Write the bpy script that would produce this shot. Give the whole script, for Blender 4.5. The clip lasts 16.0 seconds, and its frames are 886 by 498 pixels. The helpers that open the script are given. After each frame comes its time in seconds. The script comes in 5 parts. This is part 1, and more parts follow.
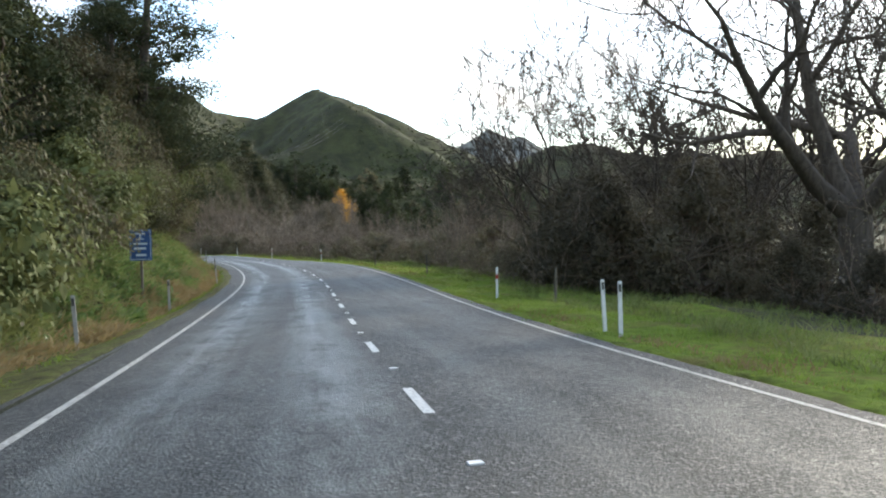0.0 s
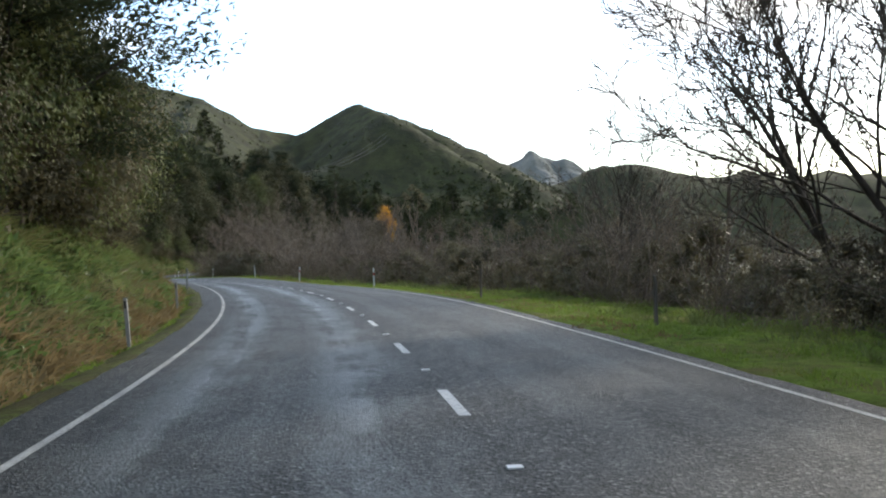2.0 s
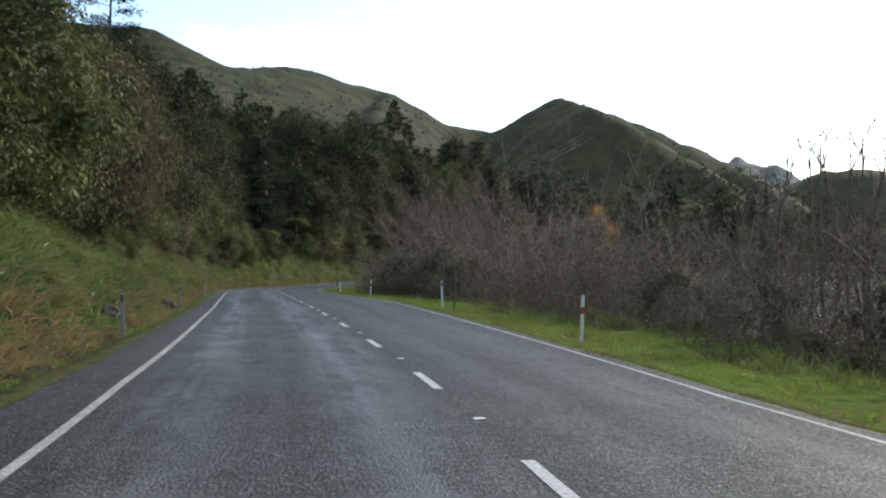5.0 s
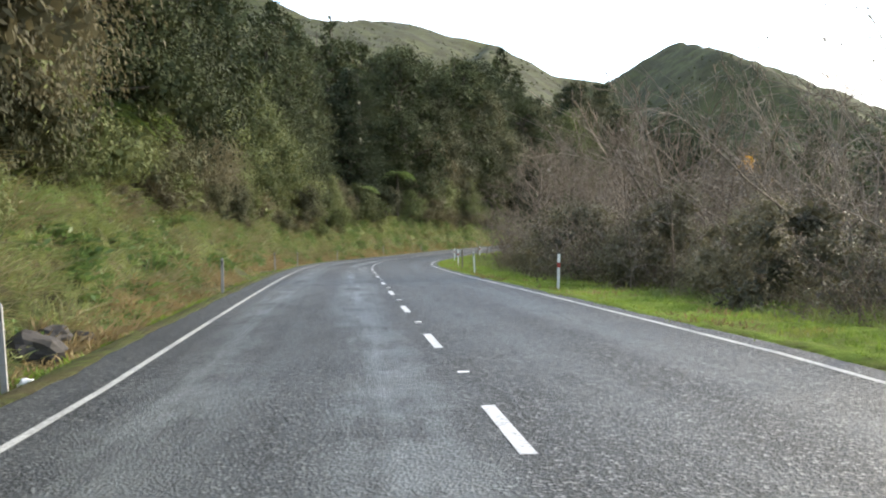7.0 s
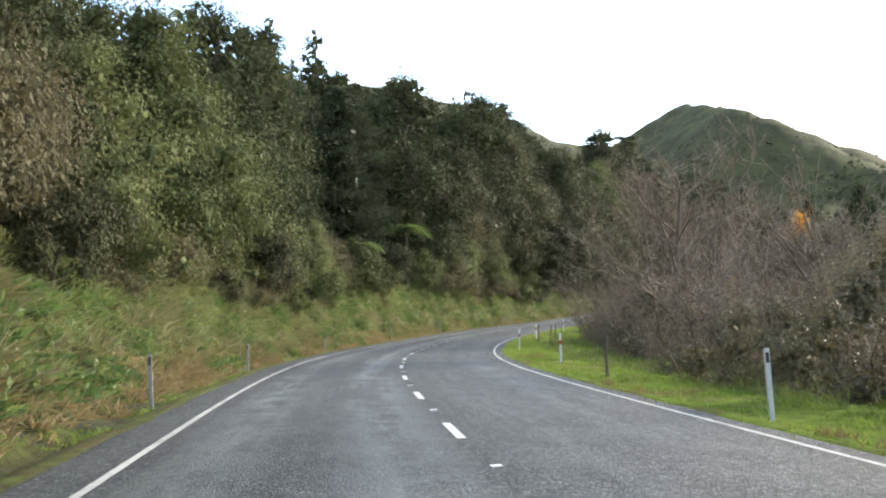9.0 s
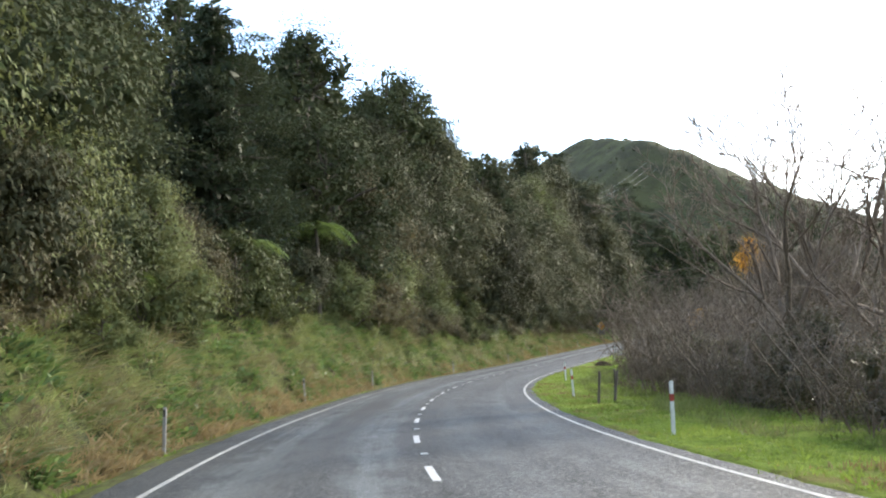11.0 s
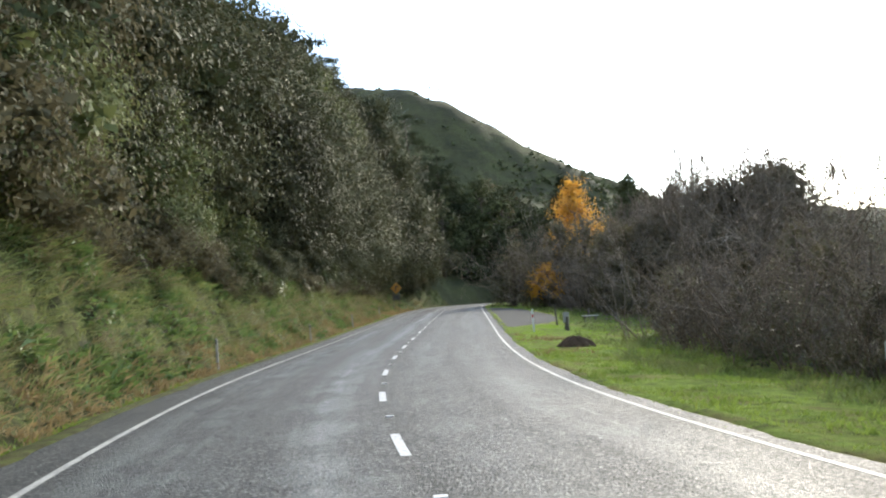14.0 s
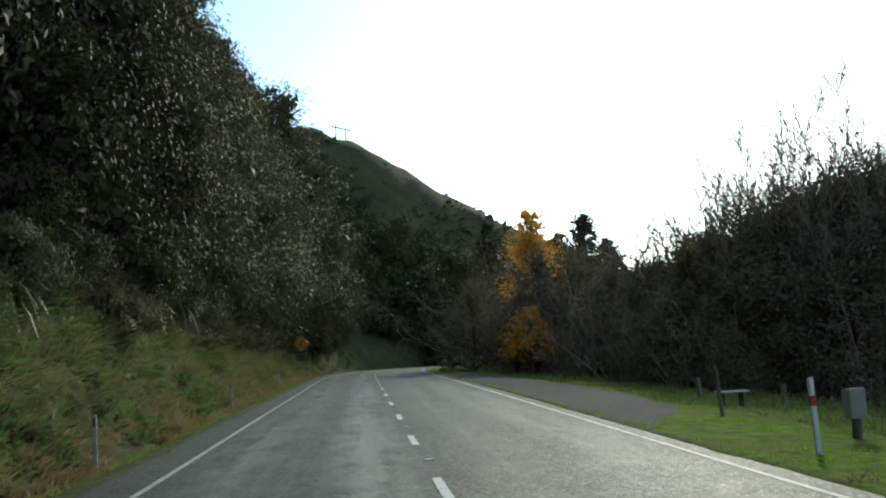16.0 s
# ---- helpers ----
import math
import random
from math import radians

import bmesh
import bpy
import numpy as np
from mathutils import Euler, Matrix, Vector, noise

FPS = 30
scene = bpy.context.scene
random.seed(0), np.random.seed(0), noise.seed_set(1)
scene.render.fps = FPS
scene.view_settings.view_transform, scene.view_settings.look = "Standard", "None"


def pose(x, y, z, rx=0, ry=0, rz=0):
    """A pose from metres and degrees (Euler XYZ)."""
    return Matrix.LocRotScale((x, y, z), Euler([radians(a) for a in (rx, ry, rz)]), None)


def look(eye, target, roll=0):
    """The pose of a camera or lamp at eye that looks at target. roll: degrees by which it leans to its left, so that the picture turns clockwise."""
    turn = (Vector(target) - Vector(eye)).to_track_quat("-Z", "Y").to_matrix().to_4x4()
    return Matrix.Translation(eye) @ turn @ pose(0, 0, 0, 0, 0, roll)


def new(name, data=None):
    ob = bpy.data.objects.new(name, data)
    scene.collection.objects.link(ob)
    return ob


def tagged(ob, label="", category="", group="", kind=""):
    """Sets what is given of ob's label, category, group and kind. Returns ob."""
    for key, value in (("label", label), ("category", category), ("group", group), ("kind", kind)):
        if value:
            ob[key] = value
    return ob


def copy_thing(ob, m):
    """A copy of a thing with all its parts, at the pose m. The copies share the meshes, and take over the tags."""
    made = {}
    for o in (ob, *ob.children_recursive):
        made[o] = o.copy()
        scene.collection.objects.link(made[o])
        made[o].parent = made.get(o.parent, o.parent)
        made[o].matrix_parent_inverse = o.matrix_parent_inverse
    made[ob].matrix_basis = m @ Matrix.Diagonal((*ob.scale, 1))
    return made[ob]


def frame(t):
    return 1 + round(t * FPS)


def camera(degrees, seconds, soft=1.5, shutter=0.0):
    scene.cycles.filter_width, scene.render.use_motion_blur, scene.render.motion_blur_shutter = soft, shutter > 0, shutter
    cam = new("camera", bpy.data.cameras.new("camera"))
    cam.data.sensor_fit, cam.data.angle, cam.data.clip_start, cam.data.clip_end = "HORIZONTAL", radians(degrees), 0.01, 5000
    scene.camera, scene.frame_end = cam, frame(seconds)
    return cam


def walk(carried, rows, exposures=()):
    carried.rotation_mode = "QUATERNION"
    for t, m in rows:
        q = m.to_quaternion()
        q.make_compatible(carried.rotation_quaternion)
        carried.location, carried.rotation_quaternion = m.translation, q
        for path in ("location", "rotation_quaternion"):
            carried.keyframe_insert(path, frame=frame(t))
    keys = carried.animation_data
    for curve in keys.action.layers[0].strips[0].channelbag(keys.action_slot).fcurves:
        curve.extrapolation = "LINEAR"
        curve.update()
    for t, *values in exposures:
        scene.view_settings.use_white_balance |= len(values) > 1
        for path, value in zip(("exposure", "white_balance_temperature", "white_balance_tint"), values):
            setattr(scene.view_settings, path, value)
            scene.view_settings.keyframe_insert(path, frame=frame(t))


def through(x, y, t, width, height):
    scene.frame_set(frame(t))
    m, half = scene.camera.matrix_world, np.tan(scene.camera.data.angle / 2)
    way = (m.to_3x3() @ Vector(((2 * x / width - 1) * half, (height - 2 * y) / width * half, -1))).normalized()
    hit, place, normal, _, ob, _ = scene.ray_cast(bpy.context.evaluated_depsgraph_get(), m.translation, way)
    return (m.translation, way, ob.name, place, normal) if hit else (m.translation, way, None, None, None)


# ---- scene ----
cam = camera(52.32, 16.0, soft=2.1)

# seconds, x, y, z, pitch, lean, heading
PATH = [
    (0.0, -1.146, -7.878, 1.628, -1.16, 1.53, -9.41),
    (0.5, -1.082, -1.013, 1.423, -0.75, 1.21, -9.19),
    (1.0, -1.062, 5.605, 1.249, 1.20, 1.35, -8.98),
    (1.5, -1.010, 12.221, 1.062, 1.22, 1.50, -8.34),
    (2.0, -0.996, 18.995, 0.987, 0.39, 1.24, -6.97),
    (2.5, -1.017, 25.760, 0.920, 0.69, 0.98, -5.60),
    (3.0, -1.182, 32.646, 0.908, 1.29, 1.35, -4.11),
    (3.5, -1.547, 39.507, 0.890, 0.47, 1.73, -3.34),
    (4.0, -2.212, 46.155, 0.950, 0.61, 0.55, -2.72),
    (4.5, -3.185, 52.751, 0.970, 2.04, -0.64, -0.66),
    (5.0, -4.332, 59.291, 1.038, 1.00, -0.30, 4.93),
    (7.3, -12.150, 88.427, 0.849, -1.54, 0.66, 11.29),
    (7.5, -13.006, 91.062, 0.816, -1.76, 0.86, 11.05),
    (7.8, -14.292, 95.014, 0.770, -2.02, 1.15, 11.40),
    (8.0, -15.143, 97.665, 0.743, -1.85, 1.31, 11.28),
    (8.2, -15.993, 100.317, 0.715, -0.12, 1.48, 11.06),
    (10.3, -24.363, 127.004, 0.313, 5.20, 1.73, 7.95),
    (10.5, -25.070, 129.561, 0.267, 5.64, 2.06, 6.49),
    (11.0, -26.698, 136.005, 0.153, 6.38, 2.89, 3.05),
    (11.5, -28.138, 142.137, 0.046, 5.42, 1.67, 0.78),
    (12.0, -29.251, 148.873, -0.066, 3.06, 1.51, -1.79),
    (12.5, -29.994, 155.869, -0.165, 1.81, 2.08, -4.83),
    (13.0, -30.373, 162.099, -0.237, 1.87, 2.90, -7.72),
    (13.5, -30.470, 168.652, -0.264, 2.86, 2.36, -10.99),
    (14.0, -30.144, 175.660, -0.278, 4.01, 2.79, -14.62),
    (14.5, -29.438, 182.590, -0.301, 6.15, 3.12, -17.36),
    (15.0, -28.531, 189.070, -0.289, 7.17, 3.10, -19.35),
    (15.2, -28.060, 191.642, -0.269, 7.31, 3.10, -20.05),
    (15.5, -27.374, 195.513, -0.233, 7.49, 1.98, -20.50),
    (16.0, -25.761, 202.188, -0.084, 7.86, 2.19, -21.48),
]


def cam_pose(x, y, z, pitch, lean, heading):
    return pose(x, y, z) @ pose(0, 0, 0, 0, 0, heading) @ pose(0, 0, 0, 90 + pitch) @ pose(0, 0, 0, 0, 0, -lean)


walk(cam, [(r[0], cam_pose(*r[1:])) for r in PATH], [(0.0, 0.80, 6650, 8), (2.5, 0.27, 6600, 9), (5.0, 0.30, 6600, 9), (7.4, 1.45, 7050, 10), (8.2, 1.45, 7050, 10), (11.0, 1.4, 6700, 10), (13.5, 1.25, 6600, 9), (14.5, 0.85, 6550, 5), (16.0, -0.10, 6400, -6)])

# ---------------------------------------------------------------- light
SUN_AZ, SUN_EL = 41.0, 24.0      # degrees to the right of +y, and above the horizon
world = bpy.data.worlds.new("sky")
scene.world = world
world.use_nodes = True
wn, wl = world.node_tree.nodes, world.node_tree.links
wn.clear()
sky = wn.new("ShaderNodeTexSky")
sky.sky_type, sky.sun_disc = "NISHITA", False
sky.sun_elevation, sky.sun_rotation = radians(SUN_EL), radians(SUN_AZ)
sky.air_density, sky.dust_density, sky.ozone_density = 1.0, 0.4, 1.5
wb = wn.new("ShaderNodeBackground")
wb.inputs["Strength"].default_value = 0.148
tc = wn.new("ShaderNodeTexCoord")
mp = wn.new("ShaderNodeMapping")
mp.inputs["Scale"].default_value = (1.0, 1.0, 2.6)
mp.inputs["Rotation"].default_value = (0.0, 0.0, radians(33))
nz = wn.new("ShaderNodeTexNoise")
nz.inputs["Scale"].default_value, nz.inputs["Detail"].default_value = 2.2, 7.0
nz.inputs["Roughness"].default_value = 0.55
cr = wn.new("ShaderNodeValToRGB")
cr.color_ramp.elements[0].position, cr.color_ramp.elements[1].position = 0.50, 0.63
mx = wn.new("ShaderNodeMix")
mx.data_type = "RGBA"
mx.inputs["B"].default_value = (9.9, 9.75, 9.5, 1)
wl.new(tc.outputs["Generated"], mp.inputs["Vector"])
wl.new(mp.outputs["Vector"], nz.inputs["Vector"])
wl.new(nz.outputs["Fac"], cr.inputs["Fac"])
wl.new(cr.outputs["Color"], mx.inputs["Factor"])
lift = wn.new("ShaderNodeVectorMath")
lift.operation = "SCALE"
lift.inputs["Scale"].default_value = 2.0
wl.new(sky.outputs["Color"], lift.inputs[0])
wl.new(lift.outputs["Vector"], mx.inputs["A"])
wl.new(mx.outputs["Result"], wb.inputs["Color"])
wl.new(wb.outputs["Background"], wn.new("ShaderNodeOutputWorld").inputs["Surface"])

sun = new("sun", bpy.data.lights.new("sun", "SUN"))
sun.data.energy, sun.data.angle, sun.data.color = 3.7, radians(4.0), (1.0, 0.91, 0.77)
_a, _e = radians(SUN_AZ), radians(SUN_EL)
sun.matrix_world = look((60, 60, 80), (60 - math.sin(_a) * math.cos(_e), 60 - math.cos(_a) * math.cos(_e), 80 - math.sin(_e)))

# ---------------------------------------------------------------- materials
class Nodes:
    """A small builder of node materials."""

    def __init__(self, name, rough=0.8, spec=0.3, metal=0.0):
        self.m = bpy.data.materials.new(name)
        self.m.use_nodes = True
        self.t = self.m.node_tree
        self.b = self.t.nodes["Principled BSDF"]
        self.b.inputs["Roughness"].default_value = rough
        self.b.inputs["Specular IOR Level"].default_value = spec
        self.b.inputs["Metallic"].default_value = metal

    def node(self, kind, **values):
        n = self.t.nodes.new("ShaderNode" + kind)
        for k, v in values.items():
            n.inputs[k].default_value = v
        return n

    def link(self, a, b):
        self.t.links.new(a, b)

    def coords(self, scale=(1, 1, 1), which="Object"):
        c = self.node("TexCoord")
        m = self.node("Mapping", Scale=scale)
        self.link(c.outputs[which], m.inputs["Vector"])
        return m.outputs["Vector"]

    def noise(self, scale, detail=4.0, rough=0.6, vec=None, stretch=(1, 1, 1)):
        n = self.node("TexNoise", Scale=scale, Detail=detail, Roughness=rough)
        self.link(vec if vec is not None else self.coords(stretch), n.inputs["Vector"])
        return n.outputs["Fac"]

    def ramp(self, fac, *stops):
        r = self.node("ValToRGB")
        e = r.color_ramp.elements
        while len(e) < len(stops):
            e.new(0.5)
        for el, (p, c) in zip(e, stops):
            el.position = p
            el.color = c if len(c) == 4 else (*c, 1)
        self.link(fac, r.inputs["Fac"])
        return r.outputs["Color"]

    def mix(self, fac, a, b, mode="MIX"):
        n = self.node("Mix")
        n.data_type, n.blend_type = "RGBA", mode
        for v, s in ((fac, n.inputs["Factor"]), (a, n.inputs["A"]), (b, n.inputs["B"])):
            if isinstance(v, bpy.types.NodeSocket):
                self.link(v, s)
            else:
                s.default_value = v if isinstance(v, float) else (*v, 1)
        return n.outputs["Result"]

    def math(self, op, a, b=0.0):
        n = self.node("Math")
        n.operation = op
        for v, s in ((a, n.inputs[0]), (b, n.inputs[1])):
            if isinstance(v, bpy.types.NodeSocket):
                self.link(v, s)
            else:
                s.default_value = v
        return n.outputs[0]

    def base(self, c):
        if isinstance(c, bpy.types.NodeSocket):
            self.link(c, self.b.inputs["Base Color"])
        else:
            self.b.inputs["Base Color"].default_value = (*c, 1)
        return self

    def roughness(self, c):
        self.link(c, self.b.inputs["Roughness"])
        return self

    def bump(self, height, strength=0.5, dist=0.01):
        n = self.node("Bump", Strength=strength, Distance=dist)
        self.link(height, n.inputs["Height"])
        self.link(n.outputs["Normal"], self.b.inputs["Normal"])
        return self


def G(v):
    return (v, v, v)


def mat_ground():
    n = Nodes("hill_pasture", 0.95, 0.1)
    big, mid, fine = n.noise(0.02, 6), n.noise(0.11, 7, 0.72), n.noise(1.6, 6, 0.7)
    rills = n.noise(0.05, 6, 0.75, None, (2.2, 0.5, 0.5))
    tracks = n.noise(0.5, 4, 0.6, None, (0.12, 0.12, 2.4))
    c = n.ramp(big, (0.35, (0.040, 0.044, 0.020)), (0.55, (0.060, 0.066, 0.026)), (0.7, (0.074, 0.071, 0.034)))
    c = n.mix(n.ramp(mid, (0.42, G(0)), (0.57, G(0.9))), c, (0.026, 0.027, 0.016))
    c = n.mix(n.ramp(tracks, (0.52, G(0)), (0.60, G(0.35))), c, (0.055, 0.052, 0.028))
    c = n.mix(n.ramp(rills, (0.57, G(0)), (0.66, G(0.45))), c, (0.100, 0.100, 0.050))
    c = n.mix(n.ramp(fine, (0.42, G(0)), (0.7, G(0.75))), c, (0.032, 0.035, 0.018))
    return n.base(c).bump(n.math("ADD", fine, n.math("MULTIPLY", mid, 3.0)), 0.6, 0.35).m


def mat_asphalt():
    n = Nodes("chip_seal_asphalt", 0.7, 0.16)
    uv = n.coords((1, 1, 1), "UV")
    xyz = n.node("SeparateXYZ")
    n.link(uv, xyz.inputs["Vector"])
    across = xyz.outputs["X"]
    drift = n.math("MULTIPLY", n.math("SUBTRACT", n.noise(0.09, 3, 0.5, n.coords((0.4, 1, 1), "UV")), 0.5), 0.5)
    u = n.math("DIVIDE", n.math("ADD", n.math("ADD", across, drift), 4.4), 8.8)
    # polished wheel tracks, with their sheen, and coarse chips between and beside them
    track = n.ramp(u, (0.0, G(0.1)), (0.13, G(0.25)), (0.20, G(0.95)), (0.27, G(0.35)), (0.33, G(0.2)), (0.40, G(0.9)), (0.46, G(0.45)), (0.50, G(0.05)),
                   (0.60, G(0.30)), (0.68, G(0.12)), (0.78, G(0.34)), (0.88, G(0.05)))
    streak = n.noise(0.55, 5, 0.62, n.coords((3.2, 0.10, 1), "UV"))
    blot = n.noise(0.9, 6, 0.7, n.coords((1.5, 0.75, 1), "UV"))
    grain, wide = n.noise(70, 3, 0.75), n.noise(0.10, 4)
    v = n.node("TexVoronoi", Scale=38.0)
    n.link(n.coords(), v.inputs["Vector"])
    chip = n.node("SeparateXYZ")
    n.link(v.outputs["Color"], chip.inputs["Vector"])
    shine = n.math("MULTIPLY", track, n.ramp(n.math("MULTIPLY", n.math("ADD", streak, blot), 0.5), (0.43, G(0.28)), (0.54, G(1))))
    c = n.ramp(grain, (0.32, (0.010, 0.011, 0.011)), (0.5, (0.023, 0.025, 0.025)), (0.72, (0.076, 0.078, 0.076)))
    # single pale and single dark chips
    c = n.mix(n.math("MULTIPLY", n.ramp(chip.outputs["X"], (0.80, G(0)), (0.95, G(0.8))), n.math("SUBTRACT", 1.0, n.math("MULTIPLY", shine, 0.6))), c, (0.21, 0.212, 0.205))
    c = n.mix(n.ramp(chip.outputs["Y"], (0.70, G(0)), (0.9, G(0.7))), c, (0.010, 0.011, 0.013))
    # sky sheen on the polished tracks, put into the base colour as a paler grey
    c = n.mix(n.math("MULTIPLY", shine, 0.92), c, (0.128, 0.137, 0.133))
    c = n.mix(n.ramp(wide, (0.42, G(0)), (0.62, G(0.45))), c, (0.029, 0.031, 0.031))
    n.base(c)
    n.roughness(n.math("SUBTRACT", 0.80, n.math("ADD", n.math("MULTIPLY", shine, 0.32), n.math("MULTIPLY", chip.outputs["Z"], 0.24))))
    n.bump(n.math("ADD", v.outputs["Distance"], grain), 1.0, 0.012)
    return n.m


def mat_gravel():
    n = Nodes("loose_gravel", 0.95, 0.1)
    g, p = n.noise(28, 5, 0.75), n.noise(0.8, 4)
    c = n.ramp(g, (0.3, (0.022, 0.023, 0.023)), (0.5, (0.048, 0.049, 0.048)), (0.75, (0.125, 0.125, 0.12)))
    return n.base(n.mix(n.ramp(p, (0.4, G(0)), (0.7, G(0.6))), c, (0.060, 0.060, 0.056))).bump(g, 1.0, 0.03).m


def mat_paint():
    n = Nodes("road_paint", 0.6, 0.35)
    f = n.noise(26, 5, 0.75)
    return n.base(n.ramp(f, (0.34, (0.09, 0.09, 0.09)), (0.46, (0.34, 0.34, 0.33)), (0.64, (0.54, 0.54, 0.52)))).bump(f, 0.5, 0.004).m


def mat_worn_paint():
    n = Nodes("worn_line_paint", 0.7, 0.25)
    f, w = n.noise(30, 5, 0.75), n.noise(1.3, 5, 0.7)
    c = n.ramp(f, (0.34, (0.08, 0.08, 0.075)), (0.48, (0.32, 0.32, 0.295)), (0.66, (0.47, 0.47, 0.435)))
    return n.base(n.mix(n.ramp(w, (0.45, G(0)), (0.68, G(0.75))), c, (0.15, 0.15, 0.148))).bump(f, 0.6, 0.006).m


M_WORN = mat_worn_paint()
M_GRAVEL = mat_gravel()
M_GROUND, M_ASPHALT, M_PAINT = mat_ground(), mat_asphalt(), mat_paint()

# ---------------------------------------------------------------- the line of the road
BEND = [-0.0016, -0.0014, -0.0011, -0.0009, -0.0006, 0.0008, 0.0035, 0.0061, 0.0074, 0.0078, 0.0047, 0.0010, 0.0001, 0.0,
        -0.0005, 0.0, -0.0032, -0.0067, -0.0084, -0.0067, -0.0051, -0.0086, -0.0096, -0.0074, -0.0020, -0.0002, 0.0, 0.0,
        0.0, -0.001, -0.004, -0.009, -0.014, -0.016, -0.016, -0.014, -0.010, -0.006, -0.003, 0.0]      # every 10 m from -30
GRADE = [-0.0228, -0.0362, -0.0091, 0.0069, -0.0024, -0.0102, -0.0171, -0.0174, -0.0083, 0.0083, 0.0262, 0.0240, 0.0240,
         0.0180, 0.0100, 0.0]                                                                          # every 25 m
CROSSFALL = [-0.0170, 0.0158, 0.0107, -0.0106, 0.0403, -0.0241, 0.0132, 0.0147, 0.0009, 0.0076, -0.0128, -0.0252, -0.0231,
             -0.0139, -0.009, 0.0]
LANE_L, LANE_R, DASH = 3.444, 3.452, 5.375
RS = np.arange(-30.0, 361.0, 1.0)
_k = np.interp(RS, -30 + 10.0 * np.arange(len(BEND)), BEND)
_g = np.interp(RS, -30 + 25.0 * np.arange(len(GRADE)), GRADE)
R_BANK = np.interp(RS, -30 + 25.0 * np.arange(len(CROSSFALL)), CROSSFALL)


def summed(v):
    w = np.concatenate([[0.0], np.cumsum((v[1:] + v[:-1]) / 2)])
    return w - np.interp(0.0, RS, w)


R_TH = summed(_k)
R_X, R_Y, R_Z = summed(-np.sin(R_TH)), summed(np.cos(R_TH)), summed(_g)


def road(s, d, up=0.0):
    """The place at s metres along the centre line and d metres to its right."""
    a = np.interp(s, RS, R_TH)
    return np.stack([np.interp(s, RS, R_X) + d * np.cos(a), np.interp(s, RS, R_Y) + d * np.sin(a),
                     np.interp(s, RS, R_Z) - np.interp(s, RS, R_BANK) * d + up], -1)


def road_turn(s):
    return math.degrees(float(np.interp(s, RS, R_TH)))


def nearest(x, y):
    """s, signed d (right positive), height and bank of the road nearest to the points."""
    out = []
    for i in range(0, len(x), 4000):
        dx, dy = x[i:i + 4000, None] - R_X, y[i:i + 4000, None] - R_Y
        j = (dx * dx + dy * dy).argmin(1)
        r = np.arange(len(j))
        off = dx[r, j] * np.cos(R_TH[j]) + dy[r, j] * np.sin(R_TH[j])
        dist = np.hypot(dx[r, j], dy[r, j])
        out.append(np.stack([RS[j] + (-dx[r, j] * np.sin(R_TH[j]) + dy[r, j] * np.cos(R_TH[j])) * (dist < 30),
                             np.sign(off + 1e-9) * dist, R_Z[j], R_BANK[j]]))
    return np.concatenate(out, 1)


def smooth(a, b, v):
    t = np.clip((v - a) / (b - a), 0, 1)
    return t * t * (3 - 2 * t)


def lumps(x, y, size, seed):
    """Cheap smooth relief, about -1 to 1."""
    v = 0.0
    for i in range(4):
        a = seed * 1.7 + i * 2.4
        v = v + np.sin((x * math.cos(a) + y * math.sin(a)) / size * (1 + 0.37 * i) + seed * 3.1 + i)
    return v / 2.6


# ridge lines of the hills: x, y, z of their crests, and how steeply they fall
RIDGES = [
    ([(-420, 560, 150), (-260, 520, 132), (-190, 500, 119), (-151, 500, 99.5), (-110, 500, 97), (-69, 500, 86), (-46, 500, 71.6),
      (-19, 500, 66), (-2, 500, 74), (13, 498, 82.3), (24, 485, 76.5), (36, 470, 69.5), (48, 456, 62.5), (62, 446, 54), (76, 436, 45), (90, 426, 35), (112, 410, 17), (137, 392, 0)], 0.72, 6.0),
    ([(13, 498, 82.3), (19, 455, 71), (26, 420, 62.3), (33, 414, 58.2), (43, 408, 51), (57, 400, 42), (72, 380, 25), (86, 354, 6)], 0.80, 4.0),
    ([(19, 455, 71), (17, 400, 44), (15, 350, 20), (12, 300, 2)], 0.85, 5.0),
    ([(76, 436, 45), (86, 400, 30), (100, 366, 10)], 0.7, 4.0),
    ([(-69, 500, 86), (-62, 420, 64), (-50, 340, 44), (-38, 290, 24), (-30, 262, 8)], 0.7, 6.0),
    ([(-40, 500, 70), (-30, 430, 44), (-22, 370, 22), (-16, 330, 8)], 0.75, 5.0),
    ([(-110, 500, 97), (-120, 380, 74), (-118, 260, 50), (-110, 150, 36), (-100, 60, 30), (-95, -40, 28)], 0.5, 10.0),
    ([(330, 900, 70), (268, 880, 84), (310, 868, 84), (335, 858, 70), (390, 836, 72), (410, 826, 61), (445, 805, 68), (520, 760, 60), (700, 640, 90), (900, 420, 120)], 0.55, 40.0),
    ([(310, 868, 84), (290, 800, 50), (270, 730, 18)], 0.6, 12.0),
    ([(390, 836, 72), (360, 770, 40), (330, 700, 12)], 0.6, 12.0),
    ([(445, 805, 68), (420, 740, 38), (395, 680, 12)], 0.6, 12.0),
]


def hills(x, y):
    z = np.full(x.shape, -2.0)
    for crest, fall, soft in RIDGES:
        c = np.array(crest, float)
        for a, b in zip(c[:-1], c[1:]):
            ab = b[:2] - a[:2]
            t = np.clip(((x - a[0]) * ab[0] + (y - a[1]) * ab[1]) / (ab @ ab), 0, 1)
            far = np.hypot(x - a[0] - t * ab[0], y - a[1] - t * ab[1])
            z = np.maximum(z, a[2] + t * (b[2] - a[2]) - fall * far * far / (far + soft))
    return z


